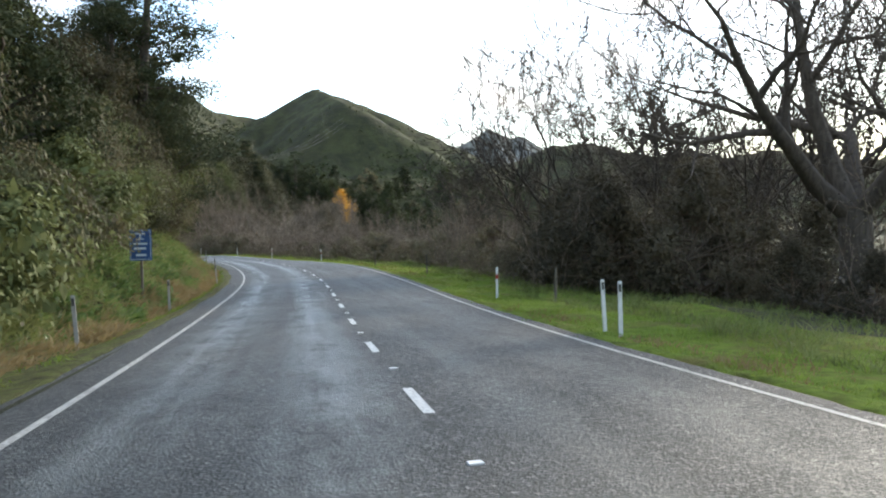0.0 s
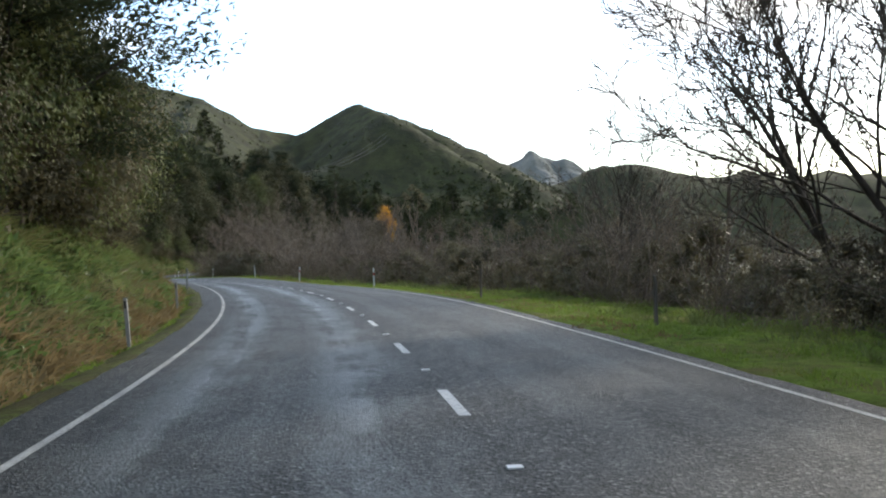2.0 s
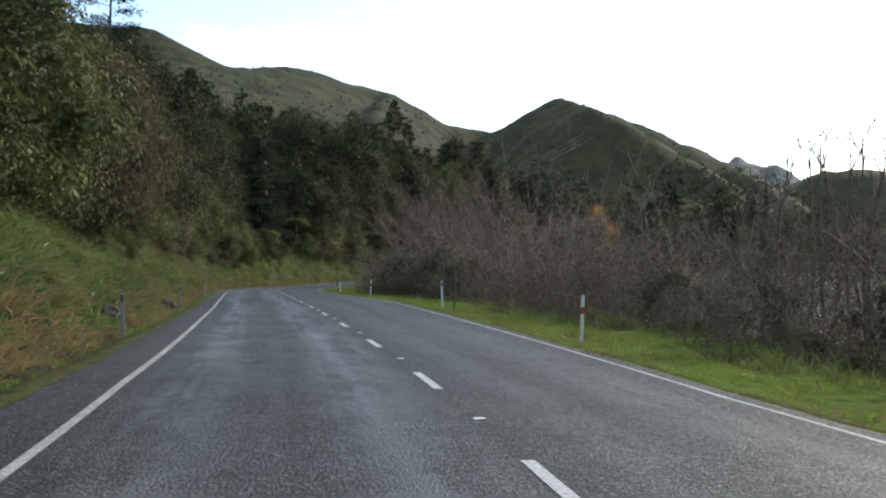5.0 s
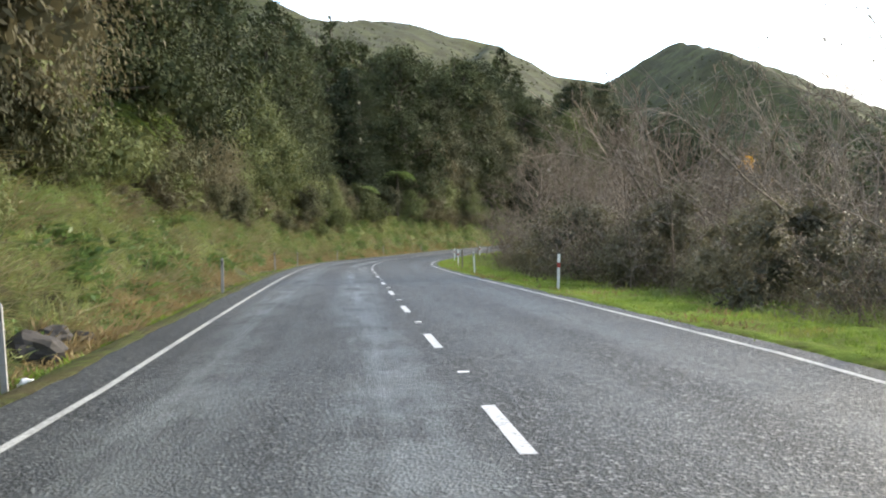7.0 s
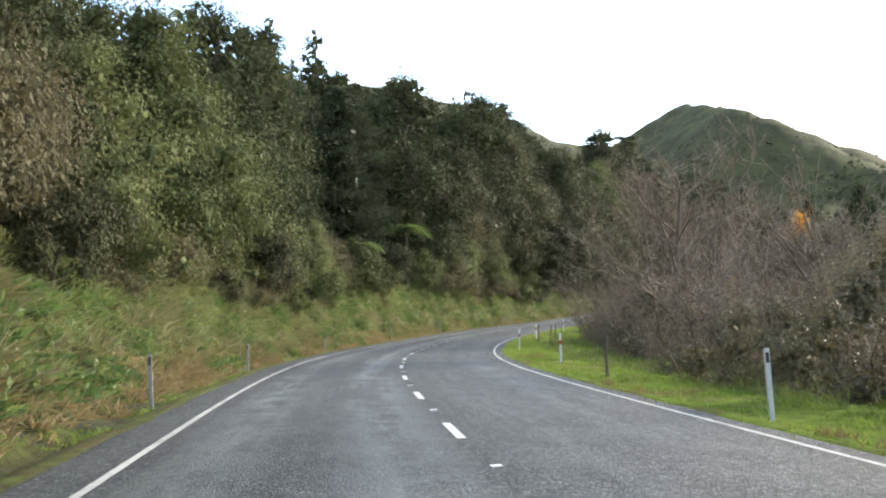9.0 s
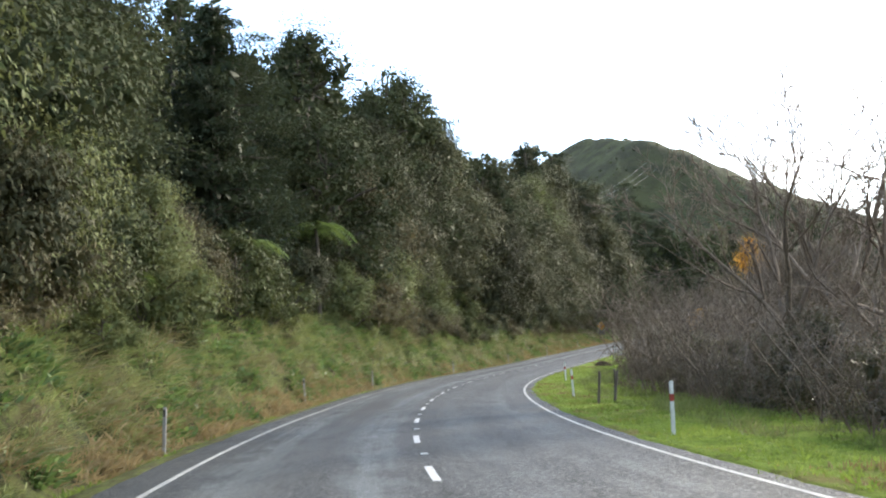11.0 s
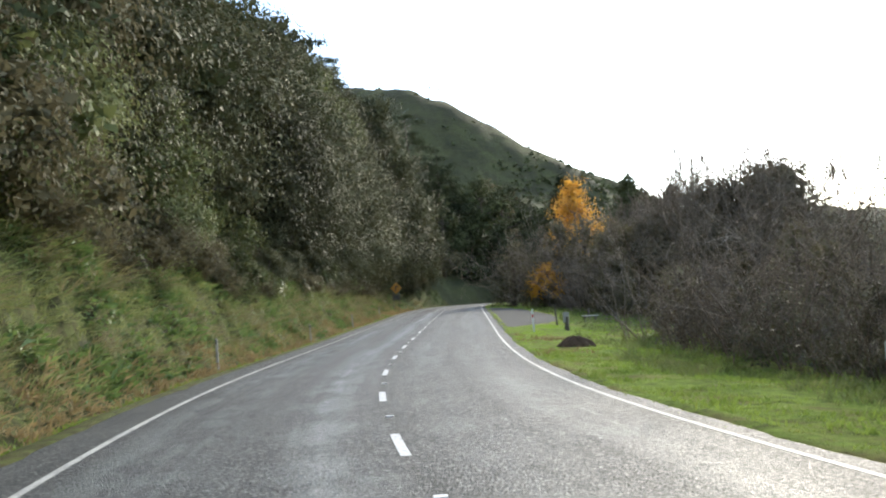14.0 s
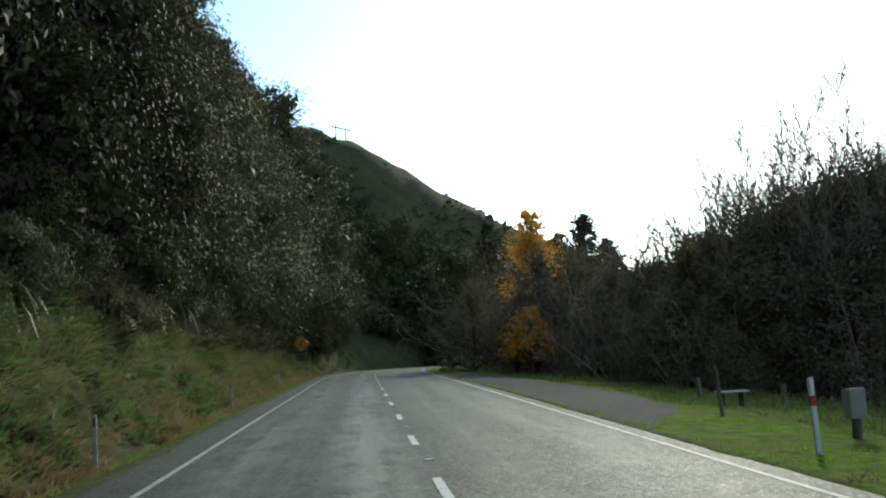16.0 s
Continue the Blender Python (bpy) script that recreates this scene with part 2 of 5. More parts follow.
def land(x, y):
    """Height of the ground."""
    x, y = np.asarray(x, float), np.asarray(y, float)
    shape = x.shape
    x, y = x.ravel(), y.ravel()
    s, d, rz, bank = nearest(x, y)
    a = np.abs(d)
    edge = rz - bank * np.clip(d, -5, 5)
    # uphill side: drain, cut bank, then the wooded slope
    wide = 6.6 - 1.5 * smooth(2, 20, s) + 0.35 * lumps(s, 0 * s, 9, 2)
    cut = 0.2 + 1.5 * smooth(4, 22, s) + 0.7 * smooth(66, 96, s) - 0.4 * smooth(140, 160, s) + 1.2 * smooth(160, 190, s) * (1 - smooth(225, 250, s)) + 0.3 * lumps(s, 0 * s, 14, 5) * smooth(4, 22, s)
    left = (edge - 0.10 * smooth(3.9, 4.4, a) - 0.20 * smooth(4.4, 5.0, a) * (1 - smooth(wide - 0.3, wide + 0.5, a)) * smooth(2, 20, s)
            + cut * smooth(wide, wide + 2.9, a)
            + (0.52 + 0.20 * smooth(172, 212, s) * (1 - smooth(240, 275, s)) * smooth(10, 20, a)) * np.maximum(a - wide - 2.4, 0) * (1 - 0.35 * smooth(35, 70, a))
            + 0.30 * (lumps(x, y, 1.1, 3) + lumps(x, y, 0.7, 9) * 0.6) * smooth(wide, wide + 2, a)
            + (0.23 * lumps(x, y, 0.24, 21) + 0.11 * lumps(x, y, 0.13, 23)) * smooth(wide - 0.2, wide + 0.8, a) * (1 - smooth(10, 12, a)))
    left = np.minimum(left, edge + 34 + 0.05 * a)
    # downhill side: verge and river flat
    right = edge - 0.10 * smooth(3.9, 4.4, a) - 0.25 * smooth(5, 9, a) - 1.3 * smooth(8, 24, a) + (0.12 - 0.08 * smooth(200, 212, s) * (1 - smooth(262, 270, s))) * lumps(x, y, 2.0, 7) * smooth(4.6, 7, a)
    near = np.where(d < 0, left, right)
    far = hills(x, y) + (1.0 * lumps(x, y, 16, 4) + 0.8 * lumps(x, y, 6, 11) + 0.4 * lumps(x, y, 2.6, 13)) * smooth(60, 160, a) + (5.0 * lumps(x, y, 34, 5) + 2.5 * lumps(x, y, 13, 6)) * smooth(620, 780, y)
    w = smooth(25, 90, a)
    z = np.where(d < 0, np.maximum(near * (1 - w) + far * w, np.minimum(near, far)), np.maximum(near, far * w + near * (1 - w)))
    z = np.where(a < 4.0, edge - 0.12, z)
    return z.reshape(shape)


def axis(lo, hi, step, ends, grow):
    mid = list(np.arange(lo, hi + 0.01, step))
    for end, sign in zip(ends, (-1, 1)):
        w, v, out = step, (lo if sign < 0 else hi), []
        while (v - end) * sign < 0:
            w *= grow
            v += sign * w
            out.append(v)
        mid = out[::-1] + mid if sign < 0 else mid + out
    return np.array(mid)


def grid_mesh(name, gx, gy, fz, material, shade=True):
    X, Y = np.meshgrid(gx, gy)
    co = np.stack([X, Y, fz(X, Y)], -1).reshape(-1, 3)
    nx, ny = len(gx), len(gy)
    i = (np.arange(ny - 1)[:, None] * nx + np.arange(nx - 1)).ravel()
    return mesh_of(name, co, np.stack([i, i + 1, i + nx + 1, i + nx], -1), material, shade)


def mesh_of(name, co, faces, material, shade=False):
    """A mesh from arrays: all faces with the same number of corners."""
    me = bpy.data.meshes.new(name)
    co, faces = np.asarray(co, np.float32), np.asarray(faces, np.int32)
    n, k = faces.shape
    me.vertices.add(len(co))
    me.vertices.foreach_set("co", co.ravel())
    me.loops.add(n * k)
    me.loops.foreach_set("vertex_index", faces.ravel())
    me.polygons.add(n)
    me.polygons.foreach_set("loop_start", np.arange(n, dtype=np.int32) * k)
    if shade:
        me.polygons.foreach_set("use_smooth", np.ones(n, bool))
    me.update(calc_edges=True)
    me.validate()
    for m in (material if isinstance(material, (list, tuple)) else [material]):
        me.materials.append(m)
    return me


def subsoil(x, y):
    """The land, but lower where the turf strips lie on it."""
    s, d, _, _ = nearest(x.ravel(), y.ravel())
    a = np.abs(d)
    under = smooth(4.3, 5.2, a) * (1 - smooth(8.6, 9.7, a)) * ((s > -24) & (s < 299))
    return land(x, y) - 0.3 * under.reshape(x.shape)


ground = tagged(new("ground", grid_mesh("ground", axis(-62, 40, 1.0, (-2600, 2600), 1.06), axis(-24, 300, 1.0, (-900, 3600), 1.05), subsoil, M_GROUND)),
                "rough grassy valley floor, roadside bank and pasture hills", "ground", kind="structure")


# ---------------------------------------------------------------- road and its markings
def ribbon(name, s0, s1, profile, material, step=1.0, wobble=0.0, shift=None):
    """A strip along the road: profile is a list of (d, height over the seal)."""
    ss = np.linspace(s0, s1, max(2, int(round((s1 - s0) / step)) + 1))
    rows = []
    for j, (d, up) in enumerate(profile):
        edge = wobble * (np.sin(ss * 1.9 + j) + np.sin(ss * 4.3) * 0.6 + np.sin(ss * 0.7)) if j in (0, len(profile) - 1) else 0.0
        rows.append(road(ss, d + edge + (shift(ss) if shift else 0.0), up))
    co = np.stack(rows, 1).reshape(-1, 3)
    n, k = len(ss), len(profile)
    i = (np.arange(n - 1)[:, None] * k + np.arange(k - 1)).ravel()
    me = mesh_of(name, co, np.stack([i, i + 1, i + k + 1, i + k], -1), material, True)
    uv = np.stack(np.broadcast_arrays(np.array([p[0] for p in profile])[None, :], ss[:, None]), -1).reshape(-1, 2)
    idx = np.empty(len(me.loops), np.int32)
    me.loops.foreach_get("vertex_index", idx)
    me.uv_layers.new(name="along").data.foreach_set("uv", uv[idx].astype(np.float32).ravel())
    return me


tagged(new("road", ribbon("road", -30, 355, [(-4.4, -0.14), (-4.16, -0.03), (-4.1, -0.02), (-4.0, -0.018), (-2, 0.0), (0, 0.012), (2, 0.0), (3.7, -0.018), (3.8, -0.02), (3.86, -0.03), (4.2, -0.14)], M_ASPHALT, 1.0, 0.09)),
       "worn grey chip-seal asphalt road, damp sheen painted pale along its wheel tracks", "road", kind="structure")
LINE_S, LINE_D = [-30, 6, 20, 45, 64, 85, 110, 150, 164, 172, 195, 330], [0.03, 0.03, 0.0, 0.0, 0.045, 0.01, 0.0, 0.0, 0.03, 0.05, 0.06, 0.05]
tagged(new("edge_line_left", ribbon("edge_line_left", -30, 330, [(-LANE_L - 0.045, -0.0085), (-LANE_L + 0.045, -0.0075)], M_WORN, 1.0, 0.0, lambda s: np.interp(s, LINE_S, LINE_D))),
       "worn white painted edge line", "road marking", kind="structure")
tagged(new("edge_line_right", ribbon("edge_line_right", -30, 330, [(LANE_R - 0.042, -0.0105), (LANE_R + 0.042, -0.0115)], M_WORN, 1.0)),
       "worn white painted edge line", "road marking", kind="structure")
for i in range(-3, 60):
    ob = new("lane_dash", ribbon("lane_dash", i * DASH, i * DASH + 0.3 * DASH, [(-0.055, 0.017), (0.055, 0.017)], M_PAINT, 0.8))
    tagged(ob, "worn white dash of the painted centre line", "road marking", "centre line dashes", "structure")


# ---------------------------------------------------------------- turf of the verge and the cut bank
def mat_verge():
    n = Nodes("mown_verge", 1.0, 0.02)
    big, mid, fine = n.noise(0.5, 5, 0.65), n.noise(3.2, 5, 0.7), n.noise(26, 5, 0.75)
    c = n.ramp(mid, (0.34, (0.062, 0.078, 0.020)), (0.47, (0.105, 0.154, 0.027)), (0.62, (0.148, 0.212, 0.036)))
    c = n.mix(n.ramp(big, (0.49, G(0)), (0.64, G(0.7))), c, (0.140, 0.108, 0.052))
    c = n.mix(n.ramp(fine, (0.5, G(0)), (0.75, G(0.5))), c, (0.19, 0.19, 0.045))
    return n.base(c).bump(n.math("ADD", fine, mid), 1.0, 0.05).m


def mat_turf():
    n = Nodes("earth_and_turf", 0.95, 0.1)
    big, mid, fine = n.noise(0.7, 5, 0.65), n.noise(3.2, 5, 0.7), n.noise(26, 5, 0.75)
    c = n.ramp(mid, (0.34, (0.026, 0.024, 0.012)), (0.47, (0.050, 0.058, 0.018)), (0.62, (0.085, 0.110, 0.026)))
    c = n.mix(n.ramp(big, (0.50, G(0)), (0.64, G(0.75))), c, (0.074, 0.058, 0.030))
    c = n.mix(n.ramp(fine, (0.45, G(0)), (0.7, G(0.6))), c, (0.12, 0.11, 0.05))
    return n.base(c).bump(n.math("ADD", fine, mid), 1.0, 0.06).m


M_TURF, M_VERGE = mat_turf(), mat_verge()


def turf(name, label, s0, s1, ds, inner, material, step):
    """A strip of ground that leaves the edge of the seal and then lies on the land."""
    ss = np.arange(s0, s1 + 0.1, step)
    rows = []
    for d in ds:
        wob = 0.035 * (np.sin(ss * 2.1) + np.sin(ss * 5.3 + 1) * 0.7 + np.sin(ss * 0.8)) if abs(d) < 4.6 else 0.0
        p = road(ss, d + wob)
        lip = 1 - smooth(0.15, 0.75, abs(d) - abs(inner))
        p[:, 2] = p[:, 2] - 0.08 if d == inner else (land(p[:, 0], p[:, 1]) + 0.03) * (1 - lip) + np.maximum(land(p[:, 0], p[:, 1]) + 0.03, p[:, 2] - 0.004) * lip
        rows.append(p)
    co = np.stack(rows, 1)
    n, k = co.shape[:2]
    i = (np.arange(n - 1)[:, None] * k + np.arange(k - 1)).ravel()
    tagged(new(name, mesh_of(name, co.reshape(-1, 3), np.stack([i, i + 1, i + k + 1, i + k], -1), material, True)), label, "ground", kind="structure")


turf("verge", "flat grassy verge with brown patches beside the road", -25, 300, [3.70, 3.84, 4.0, 4.2, 4.45, 4.8, 5.3, 5.9, 6.5, 7.2, 8.0, 9.0, 10.0], 3.70, M_VERGE, 0.5)
turf("bank", "steep grassy roadside bank with bare earth at its foot", -25, 300, [-4.02, -4.16, -4.35, -4.55, -4.7, -4.95] + [-5.2 - 0.22 * k for k in range(24)], -4.02, M_TURF, 0.25)


# ---------------------------------------------------------------- plants: materials
def leaf_mat(name, dark, mid, light, rough=0.45, spec=0.4, through=0.25, dry=None, mottle=9.0):
    n = Nodes(name, rough, spec)
    geo, info = n.node("NewGeometry"), n.node("ObjectInfo")
    fine, patch = n.noise(mottle, 5, 0.75), n.noise(0.75, 3, 0.55)
    f = n.math("ADD", n.math("MULTIPLY", geo.outputs["Random Per Island"], 0.10), n.math("MULTIPLY", info.outputs["Random"], 0.50))
    f = n.math("ADD", f, n.math("MULTIPLY", n.math("SUBTRACT", fine, 0.2), 0.20))
    f = n.math("ADD", f, n.math("MULTIPLY", n.math("SUBTRACT", patch, 0.38), 0.75))
    c = n.ramp(f, (0.05, dark), (0.5, mid), (0.95, light))
    if dry:
        c = n.mix(n.ramp(n.noise(0.9, 4), (0.55, G(0)), (0.72, G(0.7))), c, dry)
    n.base(c).bump(fine, 0.15, 0.02)
    tr = n.node("BsdfTranslucent")
    n.link(c, tr.inputs["Color"])
    mixer = n.node("MixShader", Fac=through)
    n.link(n.b.outputs["BSDF"], mixer.inputs[1])
    n.link(tr.outputs["BSDF"], mixer.inputs[2])
    n.link(mixer.outputs["Shader"], n.t.nodes["Material Output"].inputs["Surface"])
    return n.m


def bark_mat(name, a, b):
    n = Nodes(name, 0.9, 0.15)
    f = n.noise(9, 5, 0.65, None, (1, 1, 0.25))
    info = n.node("ObjectInfo")
    c = n.mix(n.math("MULTIPLY", info.outputs["Random"], 0.5), n.ramp(f, (0.3, a), (0.7, b)), a)
    return n.base(c).bump(f, 0.7, 0.03).m


M_BARK = bark_mat("grey_bark", (0.045, 0.036, 0.028), (0.12, 0.10, 0.08))
M_TWIG = bark_mat("brown_twigs", (0.096, 0.072, 0.053), (0.228, 0.177, 0.130))
M_TWIG_PALE = bark_mat("pale_twigs", (0.114, 0.089, 0.068), (0.27, 0.217, 0.165))
M_LEAF_DARK = leaf_mat("dark_native_leaves", (0.015, 0.019, 0.009), (0.046, 0.054, 0.024), (0.102, 0.110, 0.050), 0.7, 0.06, 0.15)
M_LEAF_GLOSS = leaf_mat("glossy_dark_leaves", (0.022, 0.023, 0.012), (0.068, 0.068, 0.034), (0.140, 0.136, 0.070), 0.6, 0.06, 0.15)
M_LEAF_OLIVE = leaf_mat("olive_leaves", (0.034, 0.041, 0.016), (0.112, 0.127, 0.048), (0.225, 0.235, 0.105), 0.65, 0.09, 0.25)
M_LEAF_BROWN = leaf_mat("brownish_leaves", (0.038, 0.034, 0.019), (0.112, 0.099, 0.056), (0.200, 0.176, 0.106), 0.7, 0.10, 0.3)
M_LEAF_SCRUB = leaf_mat("dead_scrub_leaves", (0.060, 0.051, 0.043), (0.130, 0.112, 0.092), (0.21, 0.182, 0.15), 0.9, 0.05, 0.25)
M_LEAF_BRAMBLE = leaf_mat("bramble_leaves", (0.036, 0.036, 0.022), (0.135, 0.122, 0.072), (0.235, 0.205, 0.125), 0.6, 0.2, 0.3)
M_LEAF_IVY = leaf_mat("dark_ivy_leaves", (0.032, 0.028, 0.018), (0.088, 0.076, 0.050), (0.165, 0.140, 0.092), 0.7, 0.1, 0.2)
M_NEEDLE = leaf_mat("pine_needles", (0.016, 0.024, 0.013), (0.044, 0.056, 0.029), (0.095, 0.108, 0.058), 0.65, 0.12)
M_YELLOW = leaf_mat("yellow_autumn_leaves", (0.30, 0.13, 0.015), (0.52, 0.25, 0.03), (0.62, 0.36, 0.06), 0.6, 0.3, 0.4)
M_FERN = leaf_mat("fern_fronds", (0.060, 0.095, 0.020), (0.120, 0.170, 0.042), (0.20, 0.24, 0.08), 0.45, 0.4, 0.4)
M_FLAX = leaf_mat("glossy_strap_leaves", (0.050, 0.062, 0.026), (0.095, 0.105, 0.045), (0.15, 0.15, 0.07), 0.5, 0.2, 0.2)
M_GRASS = leaf_mat("verge_grass", (0.068, 0.112, 0.018), (0.138, 0.205, 0.034), (0.225, 0.290, 0.070), 0.6, 0.2, 0.5, (0.21, 0.18, 0.06))
M_BANKGRASS = leaf_mat("bank_grass", (0.048, 0.062, 0.020), (0.156, 0.188, 0.062), (0.325, 0.328, 0.152), 0.65, 0.15, 0.35, (0.215, 0.175, 0.092))
M_LAWN = leaf_mat("lawn_grass", (0.090, 0.165, 0.012), (0.175, 0.290, 0.024), (0.240, 0.350, 0.050), 0.85, 0.06, 0.55)
M_WEED = leaf_mat("broad_green_weeds", (0.066, 0.112, 0.032), (0.168, 0.236, 0.074), (0.295, 0.355, 0.155), 0.5, 0.25, 0.35)
M_TUSSOCK = leaf_mat("tussock_grass", (0.060, 0.058, 0.024), (0.135, 0.128, 0.056), (0.27, 0.235, 0.12), 0.6, 0.25, 0.3, (0.20, 0.145, 0.075))
M_DEADGRASS = leaf_mat("dead_grass", (0.115, 0.082, 0.038), (0.26, 0.196, 0.098), (0.42, 0.335, 0.185), 0.7, 0.2, 0.35)


# ---------------------------------------------------------------- plants: shapes
def unit(v):
    return v / (np.linalg.norm(v, axis=-1, keepdims=True) + 1e-9)


class Shape:
    """Collects tubes and leaves as arrays, all faces with four corners."""

    def __init__(self):
        self.co, self.fa, self.n = [], [], 0

    def add(self, co, fa):
        self.co.append(co)
        self.fa.append(fa + self.n)
        self.n += len(co)

    def tube(self, pts, radii, sides=4):
        pts, radii = np.asarray(pts, float), np.asarray(radii, float)
        t = unit(np.gradient(pts, axis=0))
        ref = np.where(np.abs(t[:, 2:3]) > 0.9, [[1.0, 0, 0]], [[0, 0, 1.0]])
        u = unit(np.cross(t, ref))
        w = np.cross(t, u)
        a = np.arange(sides) * 2 * np.pi / sides
        ring = pts[:, None] + radii[:, None, None] * (np.cos(a)[None, :, None] * u[:, None] + np.sin(a)[None, :, None] * w[:, None])
        n = len(pts)
        i, j = np.meshgrid(np.arange(n - 1), np.arange(sides), indexing="ij")
        k = (j + 1) % sides
        self.add(ring.reshape(-1, 3), np.stack([i * sides + j, i * sides + k, (i + 1) * sides + k, (i + 1) * sides + j], -1).reshape(-1, 4))

    def leaves(self, at, way, length, width, rng, droop=0.0, face=None):
        """Lens-shaped leaves at the points, along their ways."""
        n = len(at)
        way = unit(way)
        side = unit(np.cross(way, rng.normal(size=(n, 3)) if face is None else face))
        nor = np.cross(side, way)
        ln = (length * rng.uniform(0.6, 1.3, n))[:, None]
        wd = (width * rng.uniform(0.7, 1.3, n))[:, None]
        mid = at + way * ln * 0.45 + nor * ln * 0.06
        tip = at + way * ln - [0, 0, droop] * ln
        co = np.stack([at, mid + side * wd * 0.5, tip, mid - side * wd * 0.5], 1).reshape(-1, 3)
        self.add(co, np.arange(4 * n).reshape(-1, 4))

    def mesh(self, name, material):
        return mesh_of(name, np.concatenate(self.co), np.concatenate(self.fa), material)


def part(name, mesh, parent, label=""):
    ob = new(name, mesh)
    ob.parent = parent
    return tagged(ob, label)


def thing(name, x, y, z, turn=0.0, size=1.0):
    ob = new(name)
    ob.empty_display_size = 0.2
    ob.matrix_world = Matrix.LocRotScale((x, y, z), Euler((0, 0, radians(turn))), (size,) * 3)
    return ob


def branch_path(p, way, length, n, rng, wander=0.25, lift=0.0):
    pts = [np.asarray(p, float)]
    w = unit(np.asarray(way, float))
    for _ in range(n):
        w = unit(w + rng.normal(size=3) * wander + [0, 0, lift])
        pts.append(pts[-1] + w * length / n)
    return np.array(pts), w


def leafy_tree(seed, height, spread, low, leaves, leaf, materials, name="native_tree", clumps=60, droop=0.2, form=0.3, core=0.32, limbs=True):
    """A trunk with limbs, and a crown of a few large rounded masses, each clad in tufts of leaves, with dark gaps between."""
    rng = np.random.default_rng(seed)
    wood, crown = Shape(), Shape()
    top = height * 0.72
    lean = rng.normal(size=2) * 0.05 * height
    tr = np.array([[lean[0] * t * t, lean[1] * t * t, -0.4 + (top + 0.4) * t] for t in np.linspace(0, 1, 6)])
    tr[1:-1, :2] += rng.normal(size=(4, 2)) * 0.02 * height
    wood.tube(tr, np.linspace(0.026, 0.008, 6) * height, 6)
    masses = max(14, clumps // 2)
    cen, rad = [], []
    for i in range(masses):
        h = (i + rng.uniform(0, 1)) / masses
        a = i * 2.4 + rng.uniform(-0.6, 0.6)
        prof = spread * math.sin(math.pi * min(1.0, form + (1 - form) * 0.97 * h)) ** 0.8
        size = rng.uniform(0.55, 1.3) * (0.24 * spread + 0.055 * height) * (1.12 - 0.30 * h)
        r = max(0.0, prof * rng.uniform(0.55, 1.2) - size * 0.6)
        z = low + size * 0.6 + (height - low - size * 1.3) * h * (1 - 0.12 * rng.uniform(0, 1))
        c = np.array([r * math.cos(a) + lean[0] * h, r * math.sin(a) + lean[1] * h, z])
        cen.append(c)
        rad.append(size)
        if limbs:
            t = np.clip((z - 0.3 * r) / top, 0.15, 0.95) * (len(tr) - 1)
            b = tr[int(t)] + (tr[min(int(t) + 1, len(tr) - 1)] - tr[int(t)]) * (t % 1)
            m = (b + c) / 2 + rng.normal(size=3) * 0.08 * spread + [0, 0, 0.08 * r]
            wood.tube([b, m, c], np.array([0.011, 0.007, 0.003]) * height, 4)
    cen, rad = np.array(cen), np.array(rad)
    tufts = max(60, leaves // 8)
    pick = rng.choice(masses, tufts, p=rad ** 2 / (rad ** 2).sum())
    out = cen[pick] - [lean[0] / 2, lean[1] / 2, low + (height - low) * 0.35]
    way = unit(unit(rng.normal(size=(tufts, 3))) + 0.55 * unit(out) + [0, 0, 0.38])
    tuft = cen[pick] + way * (rad[pick] * rng.uniform(0.55, 1.12, tufts))[:, None] * [1, 1, 0.85]
    k = rng.integers(0, tufts, leaves)
    d, reach = way[k], 0.24 * rad[pick[k]][:, None] + 0.5 * leaf
    at = tuft[k] + np.clip(rng.normal(size=(leaves, 3)), -1.4, 1.4) * reach * [1, 1, 0.7]
    face = unit(d + rng.normal(size=(leaves, 3)) * 0.24 + [0, 0, 0.1])
    crown.leaves(at, np.cross(face, rng.normal(size=(leaves, 3))) + d * 0.35 + [0, 0, -droop], leaf, leaf * 0.46, rng, droop * 0.5, face)
    if core > 0:
        # large shaded leaves deep inside
        m = leaves // 5
        k = rng.choice(masses, m, p=rad ** 2 / (rad ** 2).sum())
        at = cen[k] + unit(rng.normal(size=(m, 3))) * (rad[k] * rng.uniform(0, 0.72, m))[:, None] * [1, 1, 0.85]
        crown.leaves(at, rng.normal(size=(m, 3)), leaf * 2.6, leaf * 1.5, rng)
    ob = thing(name, 0, 0, 0)
    part("trunk" if height > 5 else "branchwork", wood.mesh("trunk", materials[0]), ob)
    part("crown", crown.mesh("crown", materials[1]), ob)
    return ob


